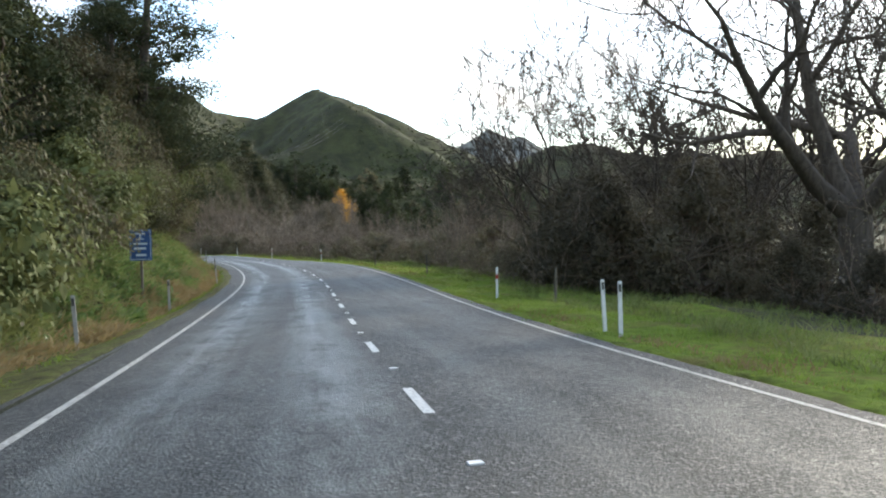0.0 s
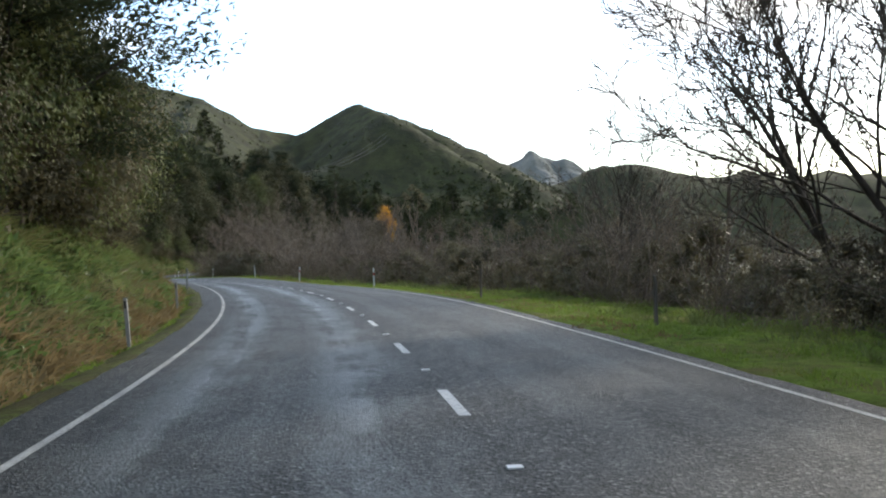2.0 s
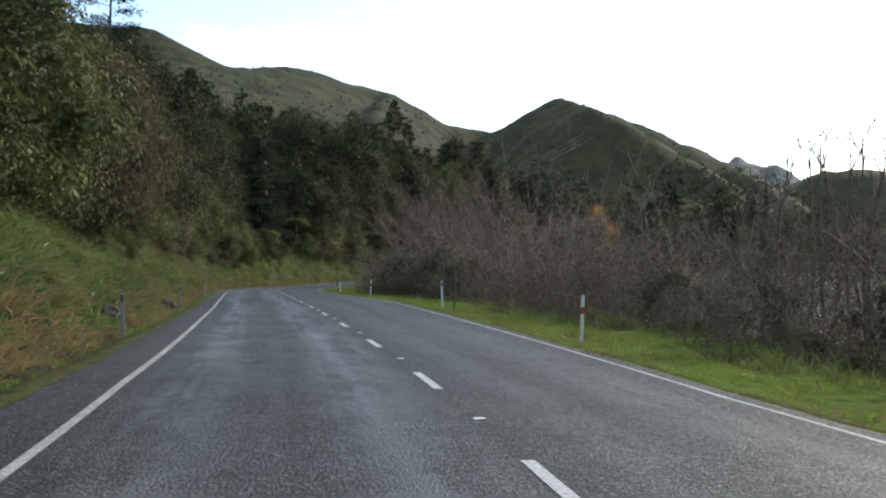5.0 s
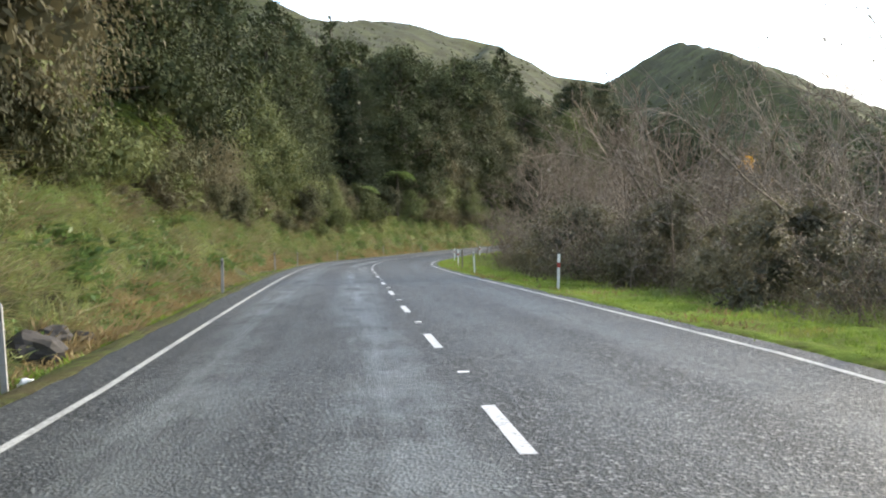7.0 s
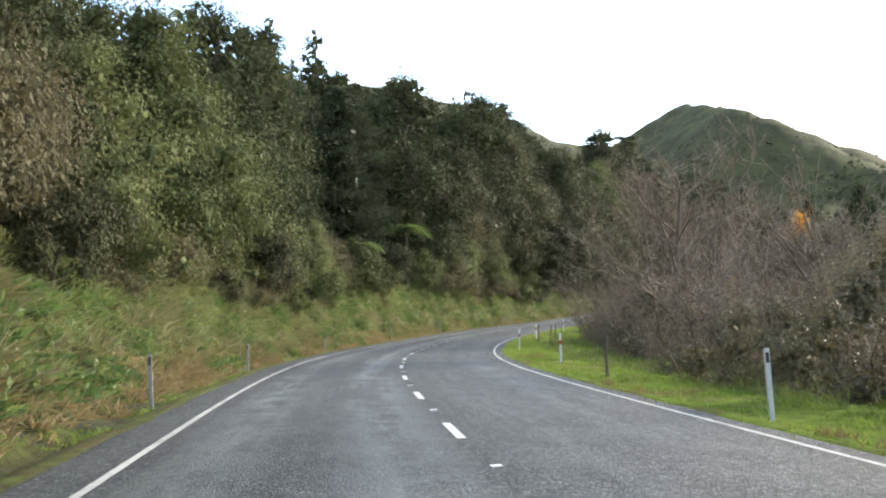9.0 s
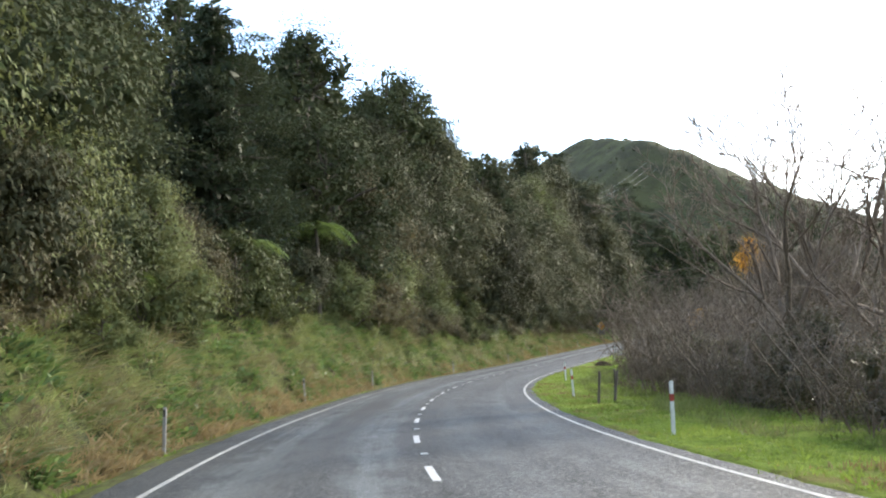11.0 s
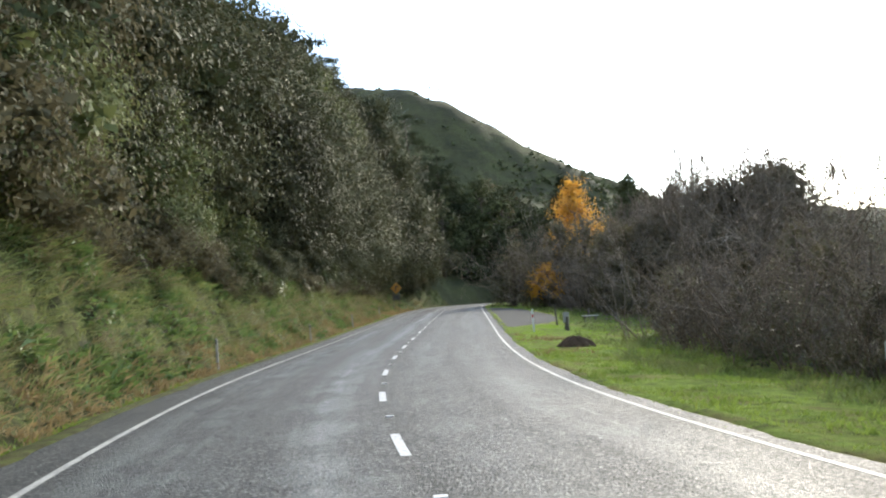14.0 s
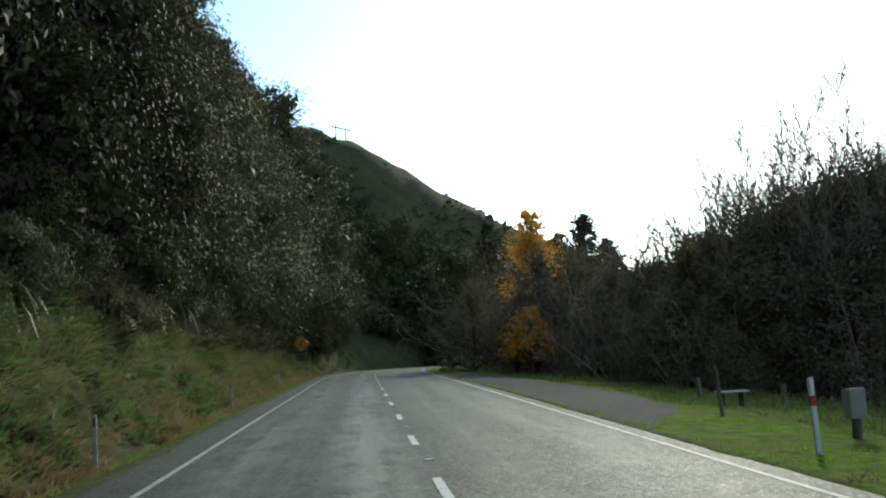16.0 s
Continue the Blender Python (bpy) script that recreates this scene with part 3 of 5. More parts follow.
def grow(shape, rng, p, way, length, r0, r1, kids, ratio, angle, lift, curl):
    """One branch with its side branches; kids: how many at each level below."""
    pts, _ = branch_path(p, way, length, 6 if kids else 2, rng, curl, lift)
    n = len(pts)
    shape.tube(pts, np.linspace(r0, r1, n), 6 if r0 > 0.08 else 4 if r0 > 0.02 else 3)
    if not kids:
        return
    spin = rng.uniform(0, 6.3)
    for j in range(kids[0]):
        g = 0.22 + 0.78 * (j + rng.uniform(0.2, 0.9)) / kids[0]
        i = min(int(g * (n - 1)), n - 2)
        q = pts[i] + (pts[i + 1] - pts[i]) * (g * (n - 1) - i)
        t = unit(pts[i + 1] - pts[i])
        u = unit(np.cross(t, [0.3, 0.2, 1.0]))
        a = spin + j * 2.4
        w = t * math.cos(angle) + (u * math.cos(a) + np.cross(t, u) * math.sin(a)) * math.sin(angle) * rng.uniform(0.7, 1.3)
        r = r0 + (r1 - r0) * g
        grow(shape, rng, q, w + [0, 0, lift], length * ratio * rng.uniform(0.75, 1.2) * (1.2 - 0.45 * g), max(r * 0.66, 0.015), max(r1 * 0.45, 0.010), kids[1:], ratio, angle, lift, curl)


def open_tree(seed, stems, thick, kids, ratio, angle, lift, curl, materials, name, bole=0.0):
    """A leafless tree of the given main stems (way, length), each repeatedly forking into fine twigs."""
    rng = np.random.default_rng(seed)
    ob = thing(name, 0, 0, 0)
    base = np.array([0, 0, -0.4])
    if bole:
        trunk = Shape()
        foot = np.array([[0, 0, -0.4], [0.02, 0, 0.25], [0.05, 0.02, bole * 0.6], [0.0, 0.05, bole]])
        trunk.tube(foot, np.array([1.7, 1.25, 1.08, 1.12]) * thick, 10)
        part("trunk", trunk.mesh("trunk", materials[0]), ob)
        base = foot[-1] - [0, 0, 0.35]
    for way, length in stems:
        limb = Shape()
        spot = base + (0 if bole else np.array([way[0], way[1], 0]) * 0.5)
        grow(limb, rng, spot, way, length, thick * (0.72 if bole else 1.0), 0.022, kids, ratio, angle, lift, curl)
        part("limb" if bole else "stem", limb.mesh("limb", materials[1]), ob)
    return ob


def bare_tree(seed, height, spread, limbs, materials, name="bare_tree", fork=0.25, twigs=3, upright=0.5, thick=0.022, stems=1, curl=0.16, boughs=6):
    """A leafless tree: stems, limbs, branches and twigs, each tapered."""
    rng = np.random.default_rng(seed)
    fine = Shape()
    ob = thing(name, 0, 0, 0)
    for st in range(stems):
        wood = Shape()
        w0 = np.array([rng.normal() * 0.12, rng.normal() * 0.12, 1.0]) if stems == 1 else np.array([math.cos(st * 2.4) * 0.5, math.sin(st * 2.4) * 0.5, 1.0])
        top = height * rng.uniform(0.72, 0.9) / (1.0 if stems == 1 else 1.1)
        tr, _ = branch_path((0, 0, -0.4), w0, top, 8, rng, 0.07, 0.08)
        rad = thick * height * np.linspace(1.0, 0.22, 9) / math.sqrt(stems)
        wood.tube(tr, rad, 7)
        part("trunk" if stems == 1 else "stem", wood.mesh("trunk", materials[0]), ob)
        for i in range(limbs):
            f = fork + (1 - fork) * (i + rng.uniform(0, 1)) / limbs
            k = min(int(f * 8), 7)
            p = tr[k] + (tr[k + 1] - tr[k]) * (f * 8 - k)
            a = i * 2.4 + rng.uniform(-0.5, 0.5) + st
            w = np.array([math.cos(a), math.sin(a), upright * rng.uniform(0.6, 1.6)])
            ln = spread * rng.uniform(0.7, 1.15) * (1.15 - 0.55 * f)
            lp, _ = branch_path(p, w, ln, 6, rng, curl, 0.05)
            r0 = np.interp(f, np.linspace(0, 1, 9), rad) * 0.62
            fine.tube(lp, np.linspace(r0, 0.018, 7), 5)
            for j in range(boughs):
                g = 0.2 + 0.8 * (j + rng.uniform(0, 1)) / boughs
                k2 = min(int(g * 6), 5)
                q = lp[k2] + (lp[k2 + 1] - lp[k2]) * (g * 6 - k2)
                wb = unit(lp[k2 + 1] - lp[k2]) + rng.normal(size=3) * 0.65 + [0, 0, 0.3 * upright]
                bp, we = branch_path(q, wb, ln * rng.uniform(0.25, 0.5), 4, rng, 0.2, 0.06)
                fine.tube(bp, np.linspace(max(r0 * 0.36 * (1.2 - g), 0.015), 0.009, 5), 4)
                for _ in range(twigs):
                    h = rng.integers(1, 5)
                    tp, _ = branch_path(bp[h], unit(bp[h] - bp[h - 1]) + rng.normal(size=3) * 0.6 + [0, 0, 0.2], ln * rng.uniform(0.12, 0.26), 2, rng, 0.2)
                    fine.tube(tp, [0.010, 0.008, 0.006], 3)
                    for _ in range(2):
                        vp, _ = branch_path(tp[rng.integers(1, 3)], unit(tp[1] - tp[0]) + rng.normal(size=3) * 0.7, ln * rng.uniform(0.08, 0.16), 1, rng)
                        fine.tube(vp, [0.008, 0.005], 3)
    part("branchwork", fine.mesh("branchwork", materials[1]), ob)
    return ob


def scrub(seed, height, spread, stems, leaves, leaf, materials, name="scrub_bush", lean=(0, 0), arch=0.0, thick=1.0, fan=1.0, split=False):
    """A thicket of thin stems with side twigs and some dead or living leaves."""
    rng = np.random.default_rng(seed)
    wood, foliage = Shape(), Shape()
    ends, ways = [], []
    ob = thing(name, 0, 0, 0)
    for i in range(stems):
        if split and i:
            part("stem", wood.mesh("stem", materials[0]), ob)
            wood = Shape()
        a, r = rng.uniform(0, 2 * np.pi), spread * 0.55 * rng.uniform(0, 1) ** 0.6
        w = np.array([math.cos(a) * rng.uniform(0.1, 0.7) * fan + lean[0], math.sin(a) * rng.uniform(0.1, 0.7) * fan + lean[1], 1.0])
        ln = height * rng.uniform(0.65, 1.1)
        sp, _ = branch_path((r * math.cos(a), r * math.sin(a), -0.3), w, ln, 6, rng, 0.13, -arch)
        wood.tube(sp, np.linspace(0.024, 0.009, 7) * rng.uniform(0.7, 1.3) * thick, 4)
        for j in range(7):
            k = rng.integers(1, 7)
            bp, _ = branch_path(sp[k], unit(sp[k] - sp[k - 1]) + rng.normal(size=3) * 0.75, ln * rng.uniform(0.15, 0.33), 3, rng, 0.25)
            wood.tube(bp, [0.012, 0.010, 0.009, 0.007], 3)
            ends += list(bp[1:])
            ways += [bp[-1] - bp[0]] * 3
            for _ in range(2):
                h = rng.integers(1, 4)
                tp, _ = branch_path(bp[h], unit(bp[h] - bp[h - 1]) + rng.normal(size=3) * 0.8, ln * rng.uniform(0.08, 0.16), 1, rng)
                wood.tube(tp, [0.008, 0.005], 3)
                ends.append(tp[-1])
                ways.append(tp[1] - tp[0])
    ends, ways = np.array(ends), np.array(ways)
    part("stem" if split else "branchwork", wood.mesh("branchwork", materials[0]), ob)
    if leaves:
        pick = rng.integers(0, len(ends), leaves)
        foliage.leaves(ends[pick] + rng.normal(size=(leaves, 3)) * 0.14 * [1, 1, 0.8], ways[pick] + rng.normal(size=(leaves, 3)) * 0.4, leaf, leaf * 0.55, rng, 0.2)
        part("foliage", foliage.mesh("foliage", materials[1]), ob)
    return ob


def pine_tree(seed, height, spread, leaf, density, name="pine_tree", low=0.16, cone=False, gap=0.5):
    """Boughs that carry flat pads of needle sprays: open and ragged, or (cone) dense, pointed and drooping."""
    rng = np.random.default_rng(seed)
    stem, wood, crown = Shape(), Shape(), Shape()
    tr, _ = branch_path((0, 0, -0.4), (0.02, 0.02, 1), height, 10, rng, 0.03)
    stem.tube(tr, np.linspace(0.024, 0.004, 11) * height, 6)
    count = int(height * (6.0 if cone else 2.6))
    for i in range(count):
        f = low + (1 - low) * (i + rng.uniform(0, 1)) / count
        p = np.array([np.interp(f * 10, np.arange(11), tr[:, c]) for c in range(3)])
        a = i * 2.4 + rng.uniform(-0.5, 0.5)
        g = (f - low) / (1 - low)
        prof = (1.03 - g) ** 0.75 if cone else (0.55 + 0.45 * math.sin(math.pi * min(1.0, g * 0.9 + 0.25))) * (1.08 - g) ** 0.35
        ln = spread * prof * rng.uniform(0.62 if cone else 0.5, 1.12) + 0.3
        bp, w = branch_path(p, (math.cos(a), math.sin(a), -0.05 if cone else 0.25), ln, 4, rng, 0.10, -0.03 if cone else 0.05)
        wood.tube(bp, np.linspace(0.05, 0.012, 5) * ln / spread + 0.008, 4)
        for q in range(2 if cone else 3):
            n = int(density * ln / (2 if cone else 3))
            t = rng.uniform(gap, 1.0) if not cone else rng.uniform(0.3, 1.0)
            c = np.array([np.interp(t * 4, np.arange(5), bp[:, k]) for k in range(3)]) + rng.normal(size=3) * [0.22, 0.22, 0.08] * spread * 0.3
            size = (0.17 if cone else 0.15) * ln + 0.2
            at = c + np.clip(rng.normal(size=(n, 3)), -1.5, 1.5) * [size, size, size * 0.33]
            at[:, 2] -= 0.35 * np.hypot(at[:, 0] - c[0], at[:, 1] - c[1]) * (1 if cone else 0.3)
            up = unit(rng.normal(size=(n, 3)) * 0.45 + [0, 0, 1.0])
            crown.leaves(at, np.cross(up, rng.normal(size=(n, 3))) + w * 0.8 + [0, 0, -0.25 if cone else 0.15], leaf, leaf * 0.34, rng, 0.15, up)
        if cone and i % 3 == 0:
            at = p + np.clip(rng.normal(size=(40, 3)), -1.5, 1.5) * [ln * 0.3, ln * 0.3, 0.5]
            crown.leaves(at, rng.normal(size=(40, 3)) + [0, 0, -0.3], 0.7, 0.3, rng)
    ob = thing(name, 0, 0, 0)
    part("trunk", stem.mesh("trunk", M_BARK), ob)
    tagged(part("boughs", wood.mesh("boughs", M_BARK), ob), kind="stuff")
    part("crown", crown.mesh("crown", M_NEEDLE), ob)
    return ob


def tree_fern(seed, height, reach, fronds=14):
    """A fibrous trunk with arching feathered fronds."""
    rng = np.random.default_rng(seed)
    wood = Shape()
    ob = thing("tree_fern", 0, 0, 0)
    tr, _ = branch_path((0, 0, -0.4), (0.05, -0.03, 1), height + 0.4, 5, rng, 0.05)
    wood.tube(tr, np.linspace(0.16, 0.11, 6), 8)
    for i in range(fronds):
        a = i * 2.4 + rng.uniform(-0.2, 0.2)
        ln, rise = reach * rng.uniform(0.8, 1.15), rng.uniform(0.35, 0.95)
        t = np.linspace(0, 1, 16)
        out = np.array([math.cos(a), math.sin(a), 0])
        rib = tr[-1] + out * (t * ln * 0.95)[:, None] + np.stack([0 * t, 0 * t, ln * (rise * t - (rise + 0.42) * t ** 2.0)], 1)
        leafage = Shape()
        leafage.tube(rib[::3], np.linspace(0.018, 0.004, 6), 3)
        side = np.array([-math.sin(a), math.cos(a), 0])
        for sgn in (-1, 1):
            w = (np.sin(np.pi * np.clip(t * 0.93 + 0.07, 0, 1)) ** 0.7 * 0.30 * ln)[1:]
            for u in (0.0, 0.5):
                at = rib[1:] * (1 - u) + rib[:-1] * u
                leafage.leaves(at, sgn * side + 0.35 * out + rng.normal(size=(15, 3)) * 0.06 + [0, 0, -0.25], 1.0, 0.09, rng, 0.1)
                c = leafage.co[-1].reshape(-1, 4, 3)
                c[:, 2] = c[:, 0] + (c[:, 2] - c[:, 0]) * w[:, None]
                c[:, 1] = (c[:, 0] + c[:, 2]) / 2 + out * 0.04
                c[:, 3] = (c[:, 0] + c[:, 2]) / 2 - out * 0.04
        part("frond", leafage.mesh("frond", M_FERN), ob)
    part("trunk", wood.mesh("trunk", M_BARK), ob)
    return ob


def flax(seed, blades=60, length=1.7):
    """A fan of long glossy strap leaves that arch over."""
    rng = np.random.default_rng(seed)
    sh = Shape()
    for i in range(blades):
        a = rng.uniform(0, 2 * math.pi)
        ln, w = length * rng.uniform(0.6, 1.2), rng.uniform(0.035, 0.06)
        t = np.linspace(0, 1, 6)
        out = np.array([math.cos(a), math.sin(a), 0])
        rib = out * (0.12 + t * ln * rng.uniform(0.35, 0.75))[:, None] + np.stack([0 * t, 0 * t, ln * (0.9 * t - rng.uniform(0.5, 1.25) * t ** 2.4)], 1)
        side = np.array([-math.sin(a), math.cos(a), 0]) * (w * (1 - 0.85 * t ** 2))[:, None]
        co = np.stack([rib - side, rib + side], 1).reshape(-1, 3)
        k = np.arange(5) * 2
        sh.add(co, np.stack([k, k + 1, k + 3, k + 2], -1))
    ob = thing("flax_bush", 0, 0, 0)
    part("leaves", sh.mesh("leaves", M_FLAX), ob)
    return ob


rnd = random.Random(7)
PLACED = set()


def plant(kind, s, d, size=1.0, turn=None, sink=0.0, label="", category="", group="", stretch=1.0):
    """Stands a plant at s, d of the road on the ground, the first time the model itself, then a copy."""
    p = road(s, d)
    return plant_xy(kind, p[0], p[1], size, turn, sink, label, category, group, stretch)


def plant_xy(kind, x, y, size=1.0, turn=None, sink=0.0, label="", category="", group="", stretch=1.0):
    z = float(land(np.array([x]), np.array([y]))[0]) - sink
    turn = rnd.uniform(0, 360) if turn is None else turn
    m = Matrix.LocRotScale((x, y, z), Euler((0, 0, radians(turn))), (size, size, size * stretch))
    if kind.name in PLACED:
        k = kind.scale
        ob = copy_thing(kind, m @ Matrix.Diagonal((1 / k[0], 1 / k[1], 1 / k[2], 1)))
    else:
        PLACED.add(kind.name)
        kind.matrix_basis = m
        ob = kind
    return tagged(ob, label, category, group)


# ---------------------------------------------------------------- the wooded bank, uphill of the road
SHRUBS = [leafy_tree(11, 3.2, 1.9, 0.0, 5200, 0.11, (M_BARK, M_LEAF_OLIVE), "native_shrub", 40, 0.3, 0.42),
          leafy_tree(12, 2.7, 2.1, 0.0, 5200, 0.10, (M_BARK, M_LEAF_BROWN), "native_shrub", 40, 0.3, 0.45),
          leafy_tree(13, 3.9, 2.0, 0.1, 5600, 0.12, (M_BARK, M_LEAF_GLOSS), "native_shrub", 44, 0.8, 0.40)]
FRONT = [leafy_tree(21, 7.5, 3.0, 0.3, 14000, 0.13, (M_BARK, M_LEAF_OLIVE), "native_tree", 62, 0.5),
         leafy_tree(22, 8.5, 3.2, 0.4, 14000, 0.13, (M_BARK, M_LEAF_DARK), "native_tree", 64),
         leafy_tree(23, 6.5, 3.1, 0.1, 14000, 0.12, (M_BARK, M_LEAF_BROWN), "native_tree", 60, 0.5)]
BACK = [leafy_tree(31, 11.5, 3.7, 1.0, 4600, 0.25, (M_BARK, M_LEAF_DARK), "forest_tree", 50, 0.2, 0.25),
        leafy_tree(32, 12.5, 3.4, 1.5, 4600, 0.24, (M_BARK, M_LEAF_DARK), "forest_tree", 50, 0.2, 0.2),
        leafy_tree(33, 10.5, 3.8, 0.5, 4600, 0.24, (M_BARK, M_LEAF_OLIVE), "forest_tree", 48)]
FAR = [leafy_tree(34, 8.5, 3.6, 0.0, 800, 0.48, (M_BARK, M_LEAF_DARK), "hill_tree", 24),
       leafy_tree(35, 10.0, 3.4, 0.0, 800, 0.48, (M_BARK, M_LEAF_DARK), "hill_tree", 24),
       leafy_tree(36, 7.0, 3.8, 0.0, 800, 0.46, (M_BARK, M_LEAF_BROWN), "hill_tree", 24)]
PINES = [pine_tree(41, 14.0, 3.8, 0.20, 280), pine_tree(42, 12.0, 3.4, 0.20, 280)]
PARASOL = pine_tree(47, 14.0, 3.0, 0.26, 170, "parasol_tree", 0.62, False, 0.6)
TALL = [leafy_tree(37, 13.0, 3.7, 0.6, 10500, 0.18, (M_BARK, M_LEAF_DARK), "tall_tree", 66, 0.3, 0.25),
        leafy_tree(38, 12.0, 3.6, 0.4, 10500, 0.18, (M_BARK, M_LEAF_OLIVE), "tall_tree", 64, 0.4, 0.28),
        leafy_tree(39, 12.5, 3.9, 0.6, 10500, 0.18, (M_BARK, M_LEAF_DARK), "tall_tree", 64, 0.2, 0.22)]
CONE = pine_tree(46, 13.0, 3.6, 0.22, 130, "conifer", 0.04, True)
NEAR = [leafy_tree(44, 14.0, 3.7, 0.3, 27000, 0.17, (M_BARK, M_LEAF_GLOSS), "tall_tree", 84, 0.4, 0.25, 0.25),
        leafy_tree(45, 13.0, 3.6, 0.2, 27000, 0.17, (M_BARK, M_LEAF_GLOSS), "tall_tree", 84, 0.4, 0.28, 0.25)]
L_TALL = ("tall dark evergreen tree leaning out over the bank", "tall olive-green evergreen tree above the road", "tall spreading dark evergreen tree on the slope")
L_SHRUB = ("grey-green evergreen shrub with glossy leaves on the roadside bank", "brownish evergreen shrub with drooping leaves on the bank", "dark glossy-leaved shrub hanging over the grassy bank")
L_FRONT = ("olive-green evergreen tree above the grassy bank", "dark green native evergreen tree on the wooded slope", "brown-green bushy evergreen tree above the bank")
L_BACK = ("tall dark evergreen forest tree on the steep slope", "very dark tall evergreen tree on the hillside", "olive evergreen tree in the hillside forest")


# height that the forest reaches along the road
FOREST_S, FOREST_H = [-10, 40, 60, 85, 125, 150, 165, 185, 200, 212, 240, 252, 264, 300], [9, 11, 9, 8.5, 9.5, 12, 14.5, 15.0, 17.0, 18.5, 19.5, 18, 16, 13.5]


def row(kinds, labels, category, group, s0, s1, gap, d, jitter, lo, hi, weights=None, sink=0.15, skip=None, grown=0.0):
    """Plants in a line along the road; with grown, sized to a share of the forest's height."""
    s = s0
    while s < s1:
        i = rnd.choices(range(len(kinds)), weights)[0] if weights else rnd.randrange(len(kinds))
        ss, dd = s + rnd.uniform(-0.3, 0.3) * gap, d + rnd.uniform(-jitter, jitter)
        if not (skip and skip(ss, dd)):
            size = rnd.uniform(lo, hi)
            if grown:
                size *= float(np.interp(ss, FOREST_S, FOREST_H)) * grown / 12.0
            plant(kinds[i], ss, dd, size, None, sink, labels[i], category, group, rnd.uniform(0.9, 1.12))
        s += gap * rnd.uniform(0.8, 1.2)


def gaps(s, d):
    """Open places in the shrub belt."""
    return lumps(np.array([s]), np.array([0.0]), 5.5, 6)[0] > 0.75


row(SHRUBS, L_SHRUB, "shrub", "shrubs on the bank", 22, 300, 3.2, -8.7, 0.6, 0.65, 1.15, None, 0.15, lambda s, d: gaps(s, d) or 173 < s < 188)
row(SHRUBS, L_SHRUB, "shrub", "shrubs on the bank", -5, 22, 2.6, -8.0, 0.4, 1.0, 1.45)
row(FRONT, L_FRONT, "tree", "trees above the bank", -8, 150, 6.4, -11.6, 1.8, 0.7, 1.3)
row(FRONT, L_FRONT, "tree", "trees above the bank", 150, 205, 6.2, -11.4, 1.4, 0.75, 1.25, (0.3, 5, 0.8), 0.15, lambda s, d: 171 < s < 195, 1.0)
row(TALL, L_TALL, "tree", "tall trees above the road", 40, 295, 6.6, -14.4, 2.0, 0.78, 1.18, (5, 1.2, 4), 0.15, lambda s, d: 170 < s < 188 and d > -15.5, 0.98)
row(NEAR, L_TALL, "tree", "tall trees above the road", 206, 292, 7.0, -11.2, 1.0, 0.85, 1.3, (3, 2))
row(NEAR, L_TALL, "tree", "tall trees above the road", 228, 256, 6.5, -8.8, 0.5, 0.85, 1.2, (2, 2))
row(NEAR, L_TALL, "tree", "tall trees above the road", 257, 293, 5.0, -8.9, 0.4, 1.1, 1.38, (2, 2))
row(FRONT, L_FRONT, "tree", "trees above the bank", 42, 132, 6.5, -9.6, 0.6, 1.0, 1.4)
row(TALL, L_TALL, "tree", "tall trees above the road", -8, 36, 6.0, -14.5, 1.0, 0.9, 1.1)
row(BACK, L_BACK, "tree", "forest on the slope", -10, 305, 6.4, -19.5, 1.6, 0.8, 1.1, (4, 4, 1), 0.15, None, 0.92)
row(BACK, L_BACK, "tree", "forest on the slope", 90, 310, 8.0, -26.5, 2.0, 0.8, 1.05, (4, 4, 1), 0.15, None, 0.82)
row(FAR, L_BACK, "tree", "forest on the slope", 90, 320, 6.5, -34.0, 2.5, 1.0, 1.4)
row(FAR, L_BACK, "tree", "forest on the slope", 100, 320, 7.5, -43.0, 3.0, 1.0, 1.4)
for s, d, k, size in ((205, -17, 1, 1.45), (41, -8.3, 0, 1.25), (52, -10.5, 0, 1.25), (62, -11, 1, 1.2), (187, -12.2, 0, 1.12), (190, -14.6, 1, 1.2), (84, -12.5, 0, 0.95), (40, -14, 0, 1.1), (252, -11, 0, 1.2), (266, -9.5, 1, 1.25), (233, -14, 1, 1.5), (221, -15, 0, 1.4), (98, -11, 1, 0.9), (74, -8.3, 0, 0.85)):
    plant(PINES[k], s, d, size, None, 0.2, "tall dark pine with open ragged boughs", "tree", "pines on the slope")
for s, d, k, size in ((40, -9.0, 0, 0.9), (45, -8.9, 0, 1.0), (36, -9.0, 2, 0.9), (32, -8.8, 0, 0.8), (49, -8.8, 2, 0.9), (146, -9.3, 0, 1.2), (151.5, -9.6, 0, 1.0), (123, -8.9, 2, 0.8), (127.5, -10.2, 1, 1.85), (128, -8.7, 2, 0.85), (133, -9.2, 2, 0.85), (140, -9.4, 0, 0.9), (158, -8.7, 2, 0.75), (197, -8.6, 2, 0.85), (202, -8.8, 0, 0.95), (209, -8.5, 0, 0.9)):
    plant(FRONT[k], s, d, size, None, 0.15, L_FRONT[k], "tree", "trees above the bank")
for s, d, size in ((183.5, -11.6, 1.2), (190.5, -14.0, 1.05), (232, -13.5, 1.35), (176, -15, 1.3), (104, -12.5, 0.8)):
    plant(CONE, s, d, size, None, 0.15, "dense dark conifer with a pointed crown", "tree", "conifers on the slope")
row(SHRUBS, L_SHRUB, "shrub", "shrubs on the bank", 204, 262, 2.6, -7.3, 0.35, 0.5, 0.85, (3, 3, 2))
row(SHRUBS, L_SHRUB, "shrub", "shrubs on the bank", 96, 204, 5.5, -7.7, 0.4, 0.4, 0.7, (3, 3, 1), 0.15, lambda s, d: 173 < s < 188)
